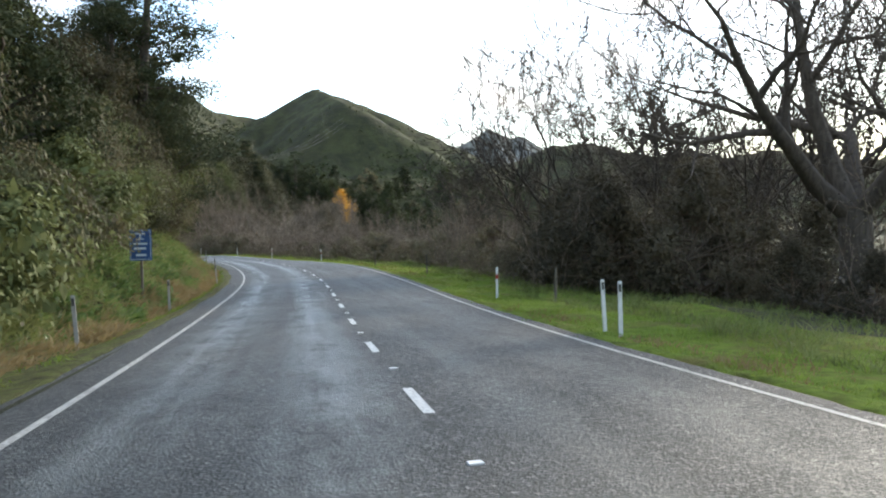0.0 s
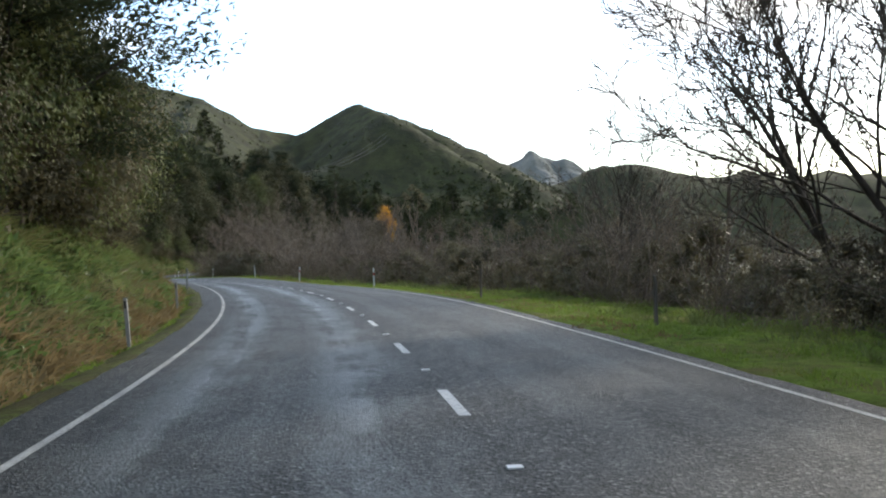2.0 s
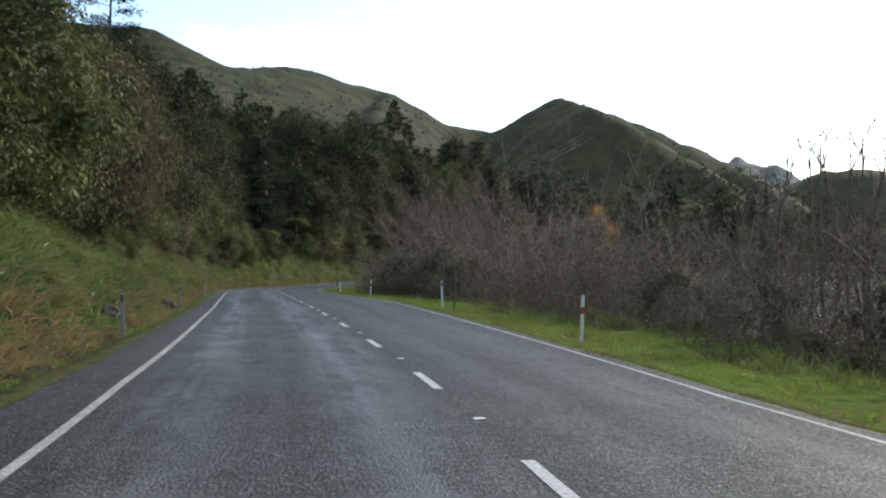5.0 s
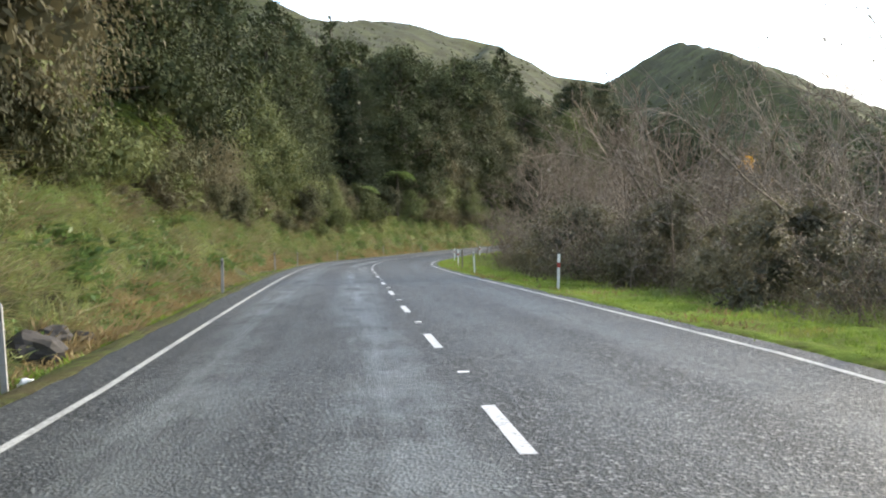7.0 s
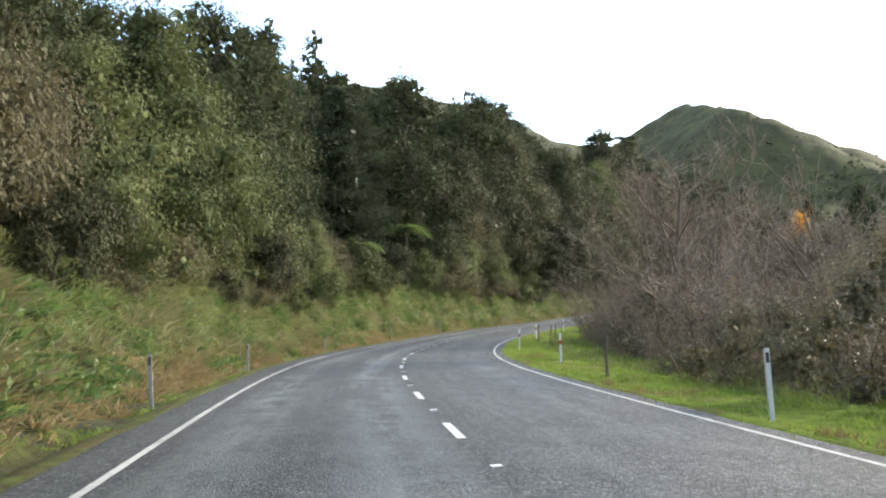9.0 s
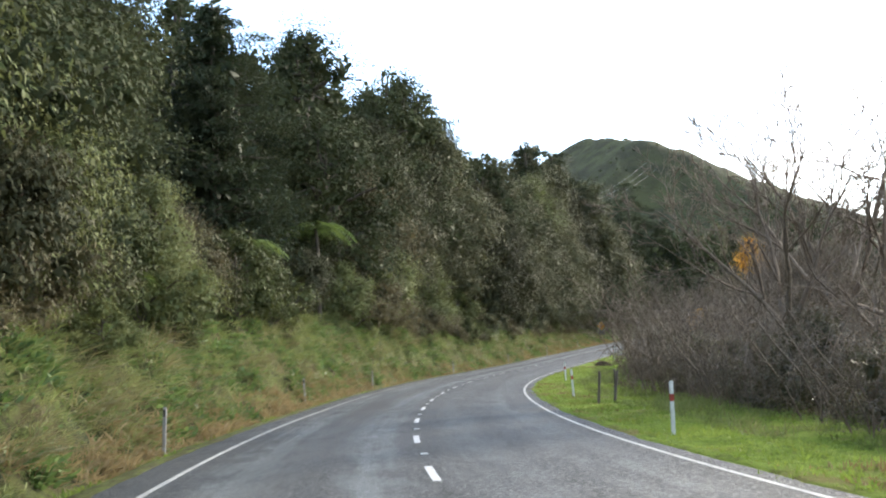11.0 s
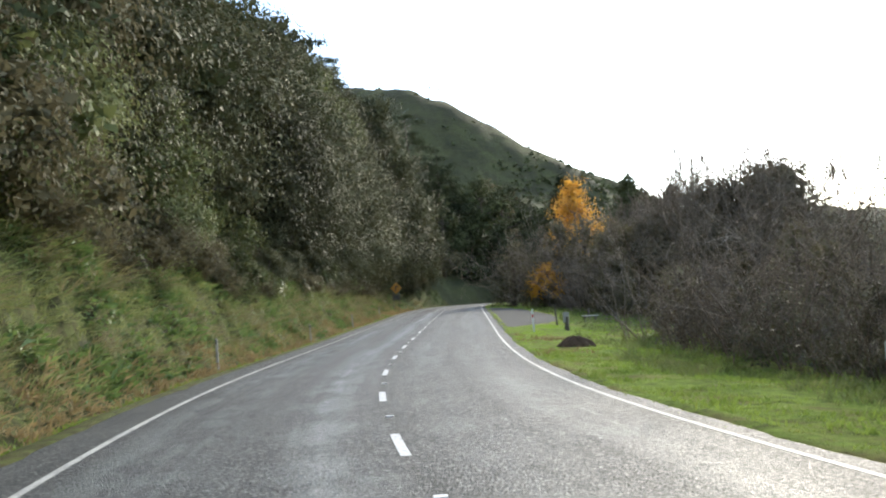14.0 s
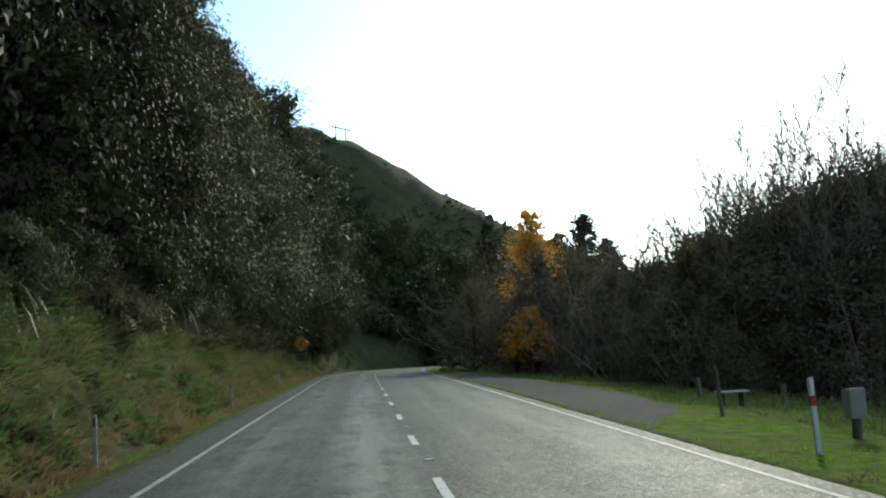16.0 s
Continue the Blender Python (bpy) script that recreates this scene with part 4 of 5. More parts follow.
for s, d, k, size in ((146, -10.0, 0, 1.42), (153, -10.6, 0, 1.2), (160, -9.6, 0, 1.0), (167.5, -8.6, 0, 0.66), (171, -9.2, 2, 0.7)):
    plant(FRONT[k], s, d, size, None, 0.15, "grey-green glossy-leaved tree spreading over the bank", "tree", "spreading trees over the bank")
for s, d, size in ((237, -17, 1.5), (262, -22, 1.35), (246, -20, 1.2)):
    plant(PARASOL, s, d, size, None, 0.2, "tall tree with a flat open crown above the forest", "tree", "parasol trees on the skyline")
for s, d, size in ((118, -10.0, 1.08), (44, -8.6, 0.88), (46.5, -10.6, 1.0), (40, -9.8, 0.88), (90, -10.5, 0.9), (95, -11.5, 1.0), (100, -12.5, 0.95)):
    plant(PINES[0], s, d, size, None, 0.2, "tall open pine above the roadside shrubs", "tree", "pines by the road")
for s, d, k, size in ((266, -13, 0, 1.5), (272, -12.5, 0, 1.6), (278, -13, 1, 1.75), (285, -12.5, 0, 1.6), (291, -13, 1, 1.6), (283, -10.2, 0, 1.66), (275, -17, 0, 1.9), (288, -17, 0, 1.9)):
    plant(NEAR[k], s, d, size, None, 0.2, L_TALL[k], "tree", "tall trees above the road")
for s, d, size in ((281, -10.6, 1.55), (287, -15, 1.9), (271, -15.5, 1.7)):
    plant(PINES[0], s, d, size, None, 0.2, "tall ragged pine above the last of the forest", "tree", "pines by the road")
FERNS = [tree_fern(51, 5.9, 2.7, 18), tree_fern(52, 4.6, 2.4, 16), tree_fern(53, 1.6, 1.7, 12)]
for s, d, k, size in ((188.8, -8.3, 0, 0.92), (191.5, -9.4, 1, 1.0), (179, -8.6, 1, 0.8), (169.5, -8.3, 2, 1.0), (166.5, -8.9, 2, 1.1), (117, -8.8, 2, 1.5), (114, -8.6, 2, 1.35), (121, -10, 1, 0.9)):
    plant(FERNS[k], s, d, size, None, 0.1, "tree fern with light green arching fronds", "tree fern", "tree ferns")
for s, d, k, size in ((185.2, -8.4, 2, 1.0), (191.5, -8.0, 0, 1.2), (194.3, -8.2, 1, 1.5), (196.8, -8.3, 0, 1.5), (199.6, -8.6, 1, 1.4), (181.0, -8.2, 0, 1.2), (176.5, -8.3, 0, 1.3)):
    plant(SHRUBS[k], s, d, size, None, 0.15, L_SHRUB[k], "shrub", "shrubs on the bank")
FLAX = [flax(55), flax(56, 50, 1.4)]
for s, d, k, size in ((214, -7.6, 0, 1.0), (223, -7.5, 1, 1.1), (226, -7.8, 0, 1.2), (229.5, -7.3, 0, 1.1), (233, -7.4, 1, 1.2), (236.5, -7.2, 0, 1.15), (241, -7.3, 1, 1.1), (205, -7.7, 1, 1.0)):
    plant(FLAX[k], s, d, size, None, 0.05, "clump of glossy strap leaves hanging over the bank", "flax bush", "flax on the bank")

# ---------------------------------------------------------------- scrub and bare trees on the river flat
SCRUB = [scrub(61, 3.0, 2.4, 12, 1300, 0.10, (M_TWIG, M_LEAF_SCRUB)), scrub(62, 2.6, 2.6, 12, 1700, 0.11, (M_TWIG, M_LEAF_BRAMBLE), "bramble_bush", arch=0.10),
         scrub(63, 3.4, 2.2, 13, 700, 0.09, (M_TWIG_PALE, M_LEAF_SCRUB), "willow_scrub"), scrub(64, 3.8, 2.0, 12, 250, 0.09, (M_TWIG_PALE, M_LEAF_SCRUB), "willow_scrub", (-0.08, -0.05))]
L_SCRUB = ("brown leafless thicket with dead leaves beside the road", "tangled bramble bush with brown-green leaves", "grey-brown twiggy willow scrub", "pale bare willow stems leaning out of the thicket")
FARSCRUB = [scrub(71, 3.2, 3.4, 7, 900, 0.11, (M_TWIG, M_LEAF_SCRUB), "thicket"), scrub(72, 3.6, 3.0, 7, 800, 0.10, (M_TWIG_PALE, M_LEAF_BROWN), "thicket")]
L_FAR = ("brown bare thicket on the river flat", "grey-brown thicket on the river flat")


IVY = leafy_tree(69, 5.6, 3.0, -0.3, 13000, 0.11, (M_TWIG, M_LEAF_IVY), "ivy_thicket", 70, 0.2, 0.42, 0.34)
for s, d, size in ((25, 10.6, 0.85), (28.5, 11.2, 1.0), (23.5, 13.2, 1.0), (32.5, 11.6, 0.95), (36.5, 12.4, 0.8), (19, 14.5, 0.45), (15.5, 15.0, 0.42), (22, 17.5, 0.8), (27, 16, 1.0), (12, 17, 0.5),
                   (243, 17, 1.55), (247, 20, 1.9), (241.5, 20.5, 1.9), (250, 16.5, 1.5), (246, 24, 2.2), (239.5, 24, 2.1), (254, 18.5, 1.65), (258, 16.5, 1.4), (262, 17.5, 1.45), (238, 18, 1.2)):
    plant(IVY, s, d, size, None, 0.1, "large dark ivy-covered thicket beside the verge", "bush", "dark thickets by the verge")
MOUND = [leafy_tree(67, 2.5, 2.3, -0.3, 5600, 0.09, (M_TWIG, M_LEAF_BRAMBLE), "bramble_mound", 34, 0.2, 0.42, 0.34, False),
         leafy_tree(68, 3.2, 2.0, -0.3, 5600, 0.09, (M_TWIG, M_LEAF_BRAMBLE), "bramble_mound", 34, 0.2, 0.42, 0.34, False)]
L_MOUND = ("dense rounded mound of dark brown-green brambles", "tall dense bramble thicket with dark leaves")
row(MOUND, L_MOUND, "bush", "bramble mounds by the verge", 52, 84, 3.6, 9.8, 0.8, 0.7, 1.0)
row(MOUND, L_MOUND, "bush", "bramble mounds by the verge", 104, 136, 2.8, 9.0, 0.6, 0.8, 1.15)
row(MOUND, L_MOUND, "bush", "bramble mounds by the verge", 30, 52, 3.2, 11.5, 0.8, 0.7, 1.0)
row(SCRUB, L_SCRUB, "bush", "roadside scrub", 26, 138, 3.0, 9.4, 1.0, 0.5, 1.25, (4, 2, 3, 2))
row(SCRUB, L_SCRUB, "bush", "roadside scrub", 76, 102, 3.2, 7.4, 0.3, 0.5, 0.75, (4, 3, 1, 0))
row(SCRUB, L_SCRUB, "bush", "roadside scrub", 138, 212, 2.4, 9.8, 0.9, 0.5, 1.1, (4, 4, 2, 2))
row(MOUND, L_MOUND, "bush", "bramble mounds by the verge", 140, 214, 4.2, 11.0, 0.6, 0.7, 1.05)
STEMS = scrub(66, 5.0, 1.8, 8, 0, 0.1, (M_TWIG, M_LEAF_SCRUB), "bare_sapling", (-0.03, -0.02), 0.0, 0.9, 0.25, True)
for s in range(140, 212, 4):
    plant(STEMS, s + rnd.uniform(-1, 1), 9.3 + rnd.uniform(-0.6, 1.2), rnd.uniform(0.75, 1.15), rnd.uniform(-40, 40), 0.1, "clump of tall pale leafless saplings leaning over", "sapling", "bare saplings")
for s in range(166, 212, 6):
    plant(STEMS, s + rnd.uniform(-1, 1), 9.0 + rnd.uniform(-0.4, 1.8), rnd.uniform(0.85, 1.2), None, 0.1, "clump of tall pale leafless saplings leaning over", "sapling", "bare saplings")
row(SCRUB, L_SCRUB, "bush", "roadside scrub", 24, 265, 3.0, 13.2, 1.0, 0.85, 1.35, (4, 2, 3, 2), 0.15, lambda s, d: 212 < s < 240)
row(FARSCRUB, L_FAR, "bush", "thickets on the flat", 10, 275, 4.2, 17.5, 1.4, 1.0, 1.5)
row(FARSCRUB, L_FAR, "bush", "thickets on the flat", 20, 280, 5.5, 24.0, 2.0, 1.1, 1.8)

OAK = open_tree(84, (((-0.50, 0.0, 1.0), 10.5), ((-0.03, 0.1, 1.0), 11.0), ((0.8, 0.2, 0.6), 9.0), ((0.55, 0.5, 1.0), 9.0), ((0.5, -0.6, 0.95), 8.0)), 0.50,
                (6, 6, 5, 4), 0.60, 0.95, 0.02, 0.16, (M_BARK, M_BARK), "bare_oak", 3.6)
plant(OAK, 19.0, 16.8, 1.0, 0, 0.1, "large dark leafless oak with a thick forked trunk", "tree")
FAN = [open_tree(87, (((-1.05, -0.1, 1.0), 9.0), ((-0.55, 0.3, 1.0), 10.0), ((-0.1, -0.2, 1.0), 10.5), ((0.45, 0.3, 1.0), 10.0), ((0.9, -0.2, 1.0), 9.0)), 0.14,
                 (8, 6, 5, 4), 0.47, 0.58, 0.035, 0.10, (M_BARK, M_BARK), "fan_tree"),
       open_tree(88, (((-0.5, 0.0, 1.0), 9.5), ((0.12, 0.25, 1.0), 10.5), ((0.7, -0.3, 1.0), 9.0)), 0.13,
                 (8, 6, 5, 4), 0.47, 0.56, 0.035, 0.10, (M_BARK, M_BARK), "fan_tree"),
       open_tree(89, (((-0.6, 0.1, 1.0), 7.5), ((-0.15, 0.25, 1.0), 8.5), ((0.3, -0.2, 1.0), 8.5), ((0.7, 0.2, 1.0), 7.0)), 0.085,
                 (6, 4, 3), 0.42, 0.55, 0.05, 0.10, (M_TWIG, M_TWIG), "open_tree"),
       open_tree(90, (((-0.5, 0.0, 1.0), 9.0), ((0.05, 0.25, 1.0), 10.0), ((0.55, -0.3, 1.0), 9.0)), 0.11,
                 (8, 6, 5, 3), 0.42, 0.50, 0.06, 0.10, (M_TWIG, M_TWIG_PALE), "twiggy_tree"),
       open_tree(95, (((-0.75, -0.1, 1.0), 7.0), ((-0.25, 0.4, 1.0), 8.0), ((0.25, -0.3, 1.0), 8.5), ((0.8, 0.2, 1.0), 7.0)), 0.17,
                 (6, 5, 4, 3), 0.48, 0.58, 0.05, 0.12, (M_BARK, M_TWIG), "roadside_tree", 3.2)]
for s, d, k, size, turn in ((40.5, 15.0, 0, 1.08, -10), (55.5, 14.2, 1, 0.66, 70), (59.5, 15.5, 2, 0.7, 170), (39.4, 16.8, 1, 1.2, 0), (36.0, 18.5, 1, 1.2, 40), (32.5, 21.0, 1, 1.3, 120), (30.5, 23, 0, 1.2, 80), (44, 24, 1, 1.2, 270),
                            (123.2, 12.6, 2, 0.95, 60), (126.2, 13.2, 2, 1.05, 130), (120.5, 13.0, 2, 1.0, 220), (137.5, 13.0, 2, 0.8, 220), (176.5, 16.0, 4, 1.1, 10), (170.5, 12.2, 4, 0.85, 140), (183, 15.5, 4, 0.8, 250),
                            (243, 19, 3, 0.95, 30), (247, 21, 3, 1.05, 150), (251, 18.5, 3, 0.95, 260), (241, 23, 3, 1.1, 90), (246, 25.5, 3, 1.2, 10), (239.5, 20.5, 3, 0.95, 200), (255, 20, 3, 0.95, 320), (259, 18.5, 3, 0.85, 45), (237, 22, 3, 0.95, 300), (250, 23, 3, 1.1, 75), (244.5, 22, 3, 1.05, 120), (257, 23, 3, 1.1, 15)):
    plant(FAN[k], s, d, size, turn, 0.1, "tall leafless tree, a fan of upswept limbs and fine twigs" if k < 2 else "pale twiggy leafless tree above the dark thicket" if k == 3 else "leafless tree with a single trunk and spreading limbs" if k == 4 else "thin open leafless tree rising out of the brambles", "tree", "fan-shaped bare trees")
BARE = [bare_tree(82, 10.5, 4.6, 12, (M_TWIG, M_TWIG), "bare_tree", 0.2, 4, 0.80, 0.022, 1, 0.16, 7),
        bare_tree(83, 9.0, 4.2, 11, (M_TWIG, M_TWIG), "bare_tree", 0.22, 4, 0.95, 0.019, 1, 0.16, 7),
        bare_tree(84, 8.0, 3.4, 5, (M_TWIG_PALE, M_TWIG_PALE), "bare_willow", 0.2, 3, 1.1, 0.02, 4, 0.2)]
L_BARE = ("tall leafless tree with fine upswept twigs", "leafless tree standing in the thicket", "bare many-stemmed willow with pale branches")
for s, d, k, size in ((57, 20, 1, 1.0), (100, 25, 1, 0.8), (149.5, 10.8, 0, 0.95), (164, 15.5, 2, 1.25), (171, 16, 0, 1.1), (178, 16, 2, 0.8), (199, 15, 1, 0.7),
                      (242, 18, 0, 1.0), (247, 17, 1, 1.2), (252, 18, 0, 1.15), (255, 21, 1, 1.4), (246, 17.5, 2, 1.1), (257, 17, 2, 1.3), (262, 20, 0, 1.2), (258, 19, 1, 1.25), (264, 17, 0, 1.1)):
    plant(BARE[k], s, d, size, None, 0.1, L_BARE[k], "tree", "bare trees on the flat")
SLIM = [bare_tree(85, 7.6, 1.3, 9, (M_TWIG, M_TWIG), "slender_tree", 0.40, 1, 2.2, 0.0105, 1, 0.12, 3),
        bare_tree(86, 7.2, 1.1, 8, (M_TWIG, M_TWIG), "slender_tree", 0.45, 1, 2.4, 0.0105, 1, 0.12, 3)]
for s, d, k, size in ((83.6, 13.2, 0, 0.98), (83.9, 14.1, 1, 1.05), (84.7, 15.3, 0, 1.05), (81.6, 13.0, 1, 1.0), (80.1, 13.2, 0, 0.95), (82.4, 14.9, 1, 1.1), (79.2, 12.0, 1, 0.9), (86.8, 13.6, 0, 0.9)):
    plant(SLIM[k], s, d, size, None, 0.1, "slender leafless pole-like tree with upright twigs", "tree", "slender bare trees")
WILLOW = scrub(65, 6.6, 4.6, 26, 500, 0.10, (M_TWIG_PALE, M_LEAF_SCRUB), "willow_tree")
for s, d, size in ((88, 10.5, 0.45), (93, 12.0, 0.45), (98, 11.0, 0.85), (101, 15, 0.55), (105, 13.5, 1.15), (112, 14, 1.2), (119, 18, 1.3), (126, 18, 1.3), (110, 19.5, 0.65), (78, 18, 0.7), (131, 24, 1.1), (141, 16, 1.0), (148, 18, 1.1),
                   (246, 13, 1.05), (254, 13, 1.15), (262, 14, 1.3), (268, 13, 1.3), (208, 12.0, 0.85), (203.5, 11.8, 0.8), (198, 12.4, 0.85), (192, 13, 0.85), (210, 16, 1.1), (268, 8.2, 1.0), (273, 9.0, 1.05), (270, 11, 1.2), (277, 12, 1.3), (264, 10.5, 1.1), (280, 8.5, 1.0)):
    plant(WILLOW, s, d, size, None, 0.1, "grey-brown willow, a fan of bare fine branches", "tree", "willows on the flat")
RUSSET = [leafy_tree(93, 6.5, 2.6, 0.0, 3000, 0.17, (M_BARK, M_LEAF_BROWN), "brown_bush", 60, 0.2, 0.38, 0.55)]
for s, d, size in ((267, 9.6, 0.95), (272, 12.5, 1.15), (262, 14.5, 1.15), (256, 15.5, 1.1), (249, 15.8, 1.15), (243, 17.5, 1.15), (276, 15.5, 1.3), (268, 17, 1.4), (267, 10.8, 1.35), (266.6, 13.9, 1.4), (268.5, 6.9, 1.05), (246, 14.4, 1.05)):
    plant(RUSSET[0], s, d, size, None, 0.1, "dense brownish bush with fading leaves", "bush", "bushes behind the lay-by")
for i, s in enumerate((206, 209, 212.4, 238.4, 242, 245.5, 249, 252.5)):
    plant(RUSSET[0], s, 12.9 + 0.5 * math.sin(i * 2.1), 0.56 + 0.12 * math.sin(i * 1.7), None, 0.1, "low dense brownish bush at the edge of the lawn", "bush", "low bushes by the lawn")
POPLAR = leafy_tree(91, 12.5, 3.0, 3.0, 5200, 0.22, (M_BARK, M_YELLOW), "poplar_tree", 60, 0.2, 0.35, 0.2)
plant_xy(POPLAR, 14.5, 280, 1.33, 20, 0.1, "autumn poplar with bright yellow-orange leaves", "tree")
AMBER = leafy_tree(92, 5.0, 1.8, 1.0, 900, 0.24, (M_BARK, M_YELLOW), "autumn_shrub", 26)
plant(AMBER, 261, 9.6, 0.9, 40, 0.1, "shrub with sparse orange autumn leaves", "shrub")
# trees far off on the hill faces
for i in range(170):
    x, y = rnd.uniform(-60, 92), 272 + 95 * rnd.random() ** 1.3
    if abs(x - 14) < 9 and abs(y - 280) < 12 or float(nearest(np.array([x]), np.array([y]))[1][0]) > -9 and y < 300:
        continue
    k = rnd.randrange(3)
    plant_xy(FAR[k], x, y, rnd.uniform(0.7, 1.1), None, 0.3, L_BACK[k], "tree", "forest on the far hill")
for i in range(75):
    x, y = rnd.uniform(-36, 48), rnd.uniform(286, 340)
    if abs(float(nearest(np.array([x]), np.array([y]))[1][0])) > 8.5 and math.hypot(x - 14, y - 280) > 8:
        k = rnd.randrange(3)
        plant_xy(FAR[k], x, y, rnd.uniform(0.7, 1.15), None, 0.3, L_BACK[k], "tree", "forest on the far hill")
EVERGREEN = leafy_tree(94, 12.0, 3.0, -0.3, 9000, 0.2, (M_BARK, M_LEAF_DARK), "evergreen_tree", 90, 0.2, 0.42, 0.34)
plant_xy(EVERGREEN, 30.5, 299, 1.66, 0, 0.2, "dense dark rounded evergreen standing beyond the bushes", "tree")
plant_xy(PINES[1], 58, 346, 0.95, 0, 0.2, "dark conifer standing out on the hill", "tree")
# dark conifers and evergreens closing the valley beyond the bend
for x, y, k, size in ((0, 310, 0, 1.62), (-4.5, 306, 1, 1.5), (4.5, 312, 1, 1.5), (-10, 305, 0, 1.3)):
    plant_xy(PINES[k], x, y, size, None, 0.2, "tall dark pine on the slope beyond the bend", "tree", "conifers beyond the bend")
for x, y, size in ((9, 315, 1.2), (13.5, 317, 1.42), (18, 319.5, 1.35), (23, 321, 1.15), (28, 324, 1.1), (-1, 304.5, 1.1), (4, 306, 1.05)):
    plant_xy(BACK[0 if size > 1.2 else 1], x, y, size, None, 0.3, L_BACK[0 if size > 1.2 else 1], "tree", "forest beyond the bend")
for x, y, k, size in ((-7, 300, 0, 1.1), (-2, 300, 1, 0.95), (9, 308.5, 0, 0.95), (14, 311.5, 1, 0.95), (20, 314, 0, 0.95), (26, 317, 1, 0.95), (32, 320, 0, 1.0), (-12, 299, 1, 1.2), (2, 317, 0, 1.4), (-7, 313, 1, 1.4), (8, 321, 0, 1.4), (16, 325, 1, 1.3), (34, 328, 0, 1.1)):
    plant_xy(FAR[k], x, y, size, None, 0.3, L_BACK[k], "tree", "forest beyond the bend")


# ---------------------------------------------------------------- roadside furniture
def plain(name, color, rough=0.6, spec=0.3, metal=0.0, grime=(0.25, 0.22, 0.17), amount=0.45, scale=14.0):
    n = Nodes(name, rough, spec, metal)
    f, g = n.noise(scale, 5, 0.7), n.noise(2.5, 4)
    c = n.mix(n.ramp(f, (0.45, G(0)), (0.75, G(amount))), color, tuple(a * b for a, b in zip(color, (0.5, 0.48, 0.45))))
    c = n.mix(n.ramp(g, (0.5, G(0)), (0.8, G(amount))), c, grime)
    return n.base(c).bump(f, 0.3, 0.004).m


def mat_wood():
    n = Nodes("weathered_wood", 0.9, 0.15)
    f = n.noise(22, 6, 0.7, None, (1, 1, 0.06))
    return n.base(n.ramp(f, (0.3, (0.055, 0.045, 0.036)), (0.7, (0.19, 0.165, 0.135)))).bump(f, 0.8, 0.01).m


M_WOOD = mat_wood()
M_PALEWOOD = plain("bleached_wood", (0.42, 0.40, 0.36), 0.8, 0.15)
M_WHITE = plain("post_white", (0.62, 0.62, 0.60), 0.55)
M_GREY = plain("post_grey", (0.27, 0.26, 0.24), 0.75)
M_RED = plain("band_red", (0.33, 0.035, 0.025), 0.5)
M_REFLECT = plain("reflector_sheet", (0.75, 0.75, 0.72), 0.25, 0.6)
M_BLACK = plain("dark_reflector", (0.03, 0.03, 0.03), 0.4, 0.5)
M_STEEL = plain("galvanised_steel", (0.42, 0.43, 0.44), 0.45, 0.5, 0.8)
M_BLUE = plain("sign_blue", (0.022, 0.070, 0.205), 0.45, 0.4, 0.0, (0.03, 0.06, 0.13))
M_SIGNWHITE = plain("sign_white", (0.46, 0.54, 0.62), 0.5)
M_AMBER = plain("sign_amber", (0.38, 0.17, 0.02), 0.5, 0.4, 0.0, (0.2, 0.1, 0.03))
M_BRONZE = plain("sign_back", (0.09, 0.075, 0.055), 0.7)
M_ROCK = plain("dark_rock", (0.045, 0.040, 0.036), 0.85, 0.2, 0.0, (0.08, 0.07, 0.05), 0.5, 8.0)
M_WIRE = plain("aluminium_wire", (0.10, 0.10, 0.10), 0.6, 0.2)


def block(w, d, h, bevel=0.006, z=0.0, x=0.0, y=0.0, material=None, name="block", slant=0.0):
    """A bevelled box that stands on z; slant lowers the back of its top."""
    bm = bmesh.new()
    bmesh.ops.create_cube(bm, size=1.0)
    for v in bm.verts:
        v.co = Vector((v.co.x * w + x, v.co.y * d + y, (v.co.z + 0.5) * h + z - (slant if v.co.z > 0 and v.co.y > 0 else 0)))
    bmesh.ops.bevel(bm, geom=list(bm.edges), offset=bevel, segments=2, profile=0.6, affect="EDGES")
    me = bpy.data.meshes.new(name)
    bm.to_mesh(me)
    bm.free()
    me.materials.append(material)
    return me


def rod(r0, r1, h, material, name, sides=10, z=0.0, wobble=0.0, seed=0, x=0.0, y=0.0):
    """A slightly irregular tapered round post with a domed top."""
    rng = np.random.default_rng(seed)
    bm = bmesh.new()
    hs = [0.0, 0.3, 0.6, 0.9, 0.985, 1.0]
    rs = [r0, r0 + (r1 - r0) * 0.3, r0 + (r1 - r0) * 0.6, r1, r1 * 0.92, r1 * 0.62]
    rings = []
    for k, (t, r) in enumerate(zip(hs, rs)):
        o = rng.normal(size=2) * wobble
        rings.append([bm.verts.new((x + o[0] + math.cos(a) * r * (1 + wobble * 3 * math.sin(a * 3 + k)), y + o[1] + math.sin(a) * r, z + t * h))
                      for a in np.arange(sides) * 2 * math.pi / sides])
    for lo, hi in zip(rings[:-1], rings[1:]):
        for i in range(sides):
            bm.faces.new((lo[i], lo[(i + 1) % sides], hi[(i + 1) % sides], hi[i]))
    bm.faces.new(rings[-1])
    bm.faces.new(rings[0][::-1])
    me = bpy.data.meshes.new(name)
    bm.to_mesh(me)
    bm.free()
    me.materials.append(material)
    return me


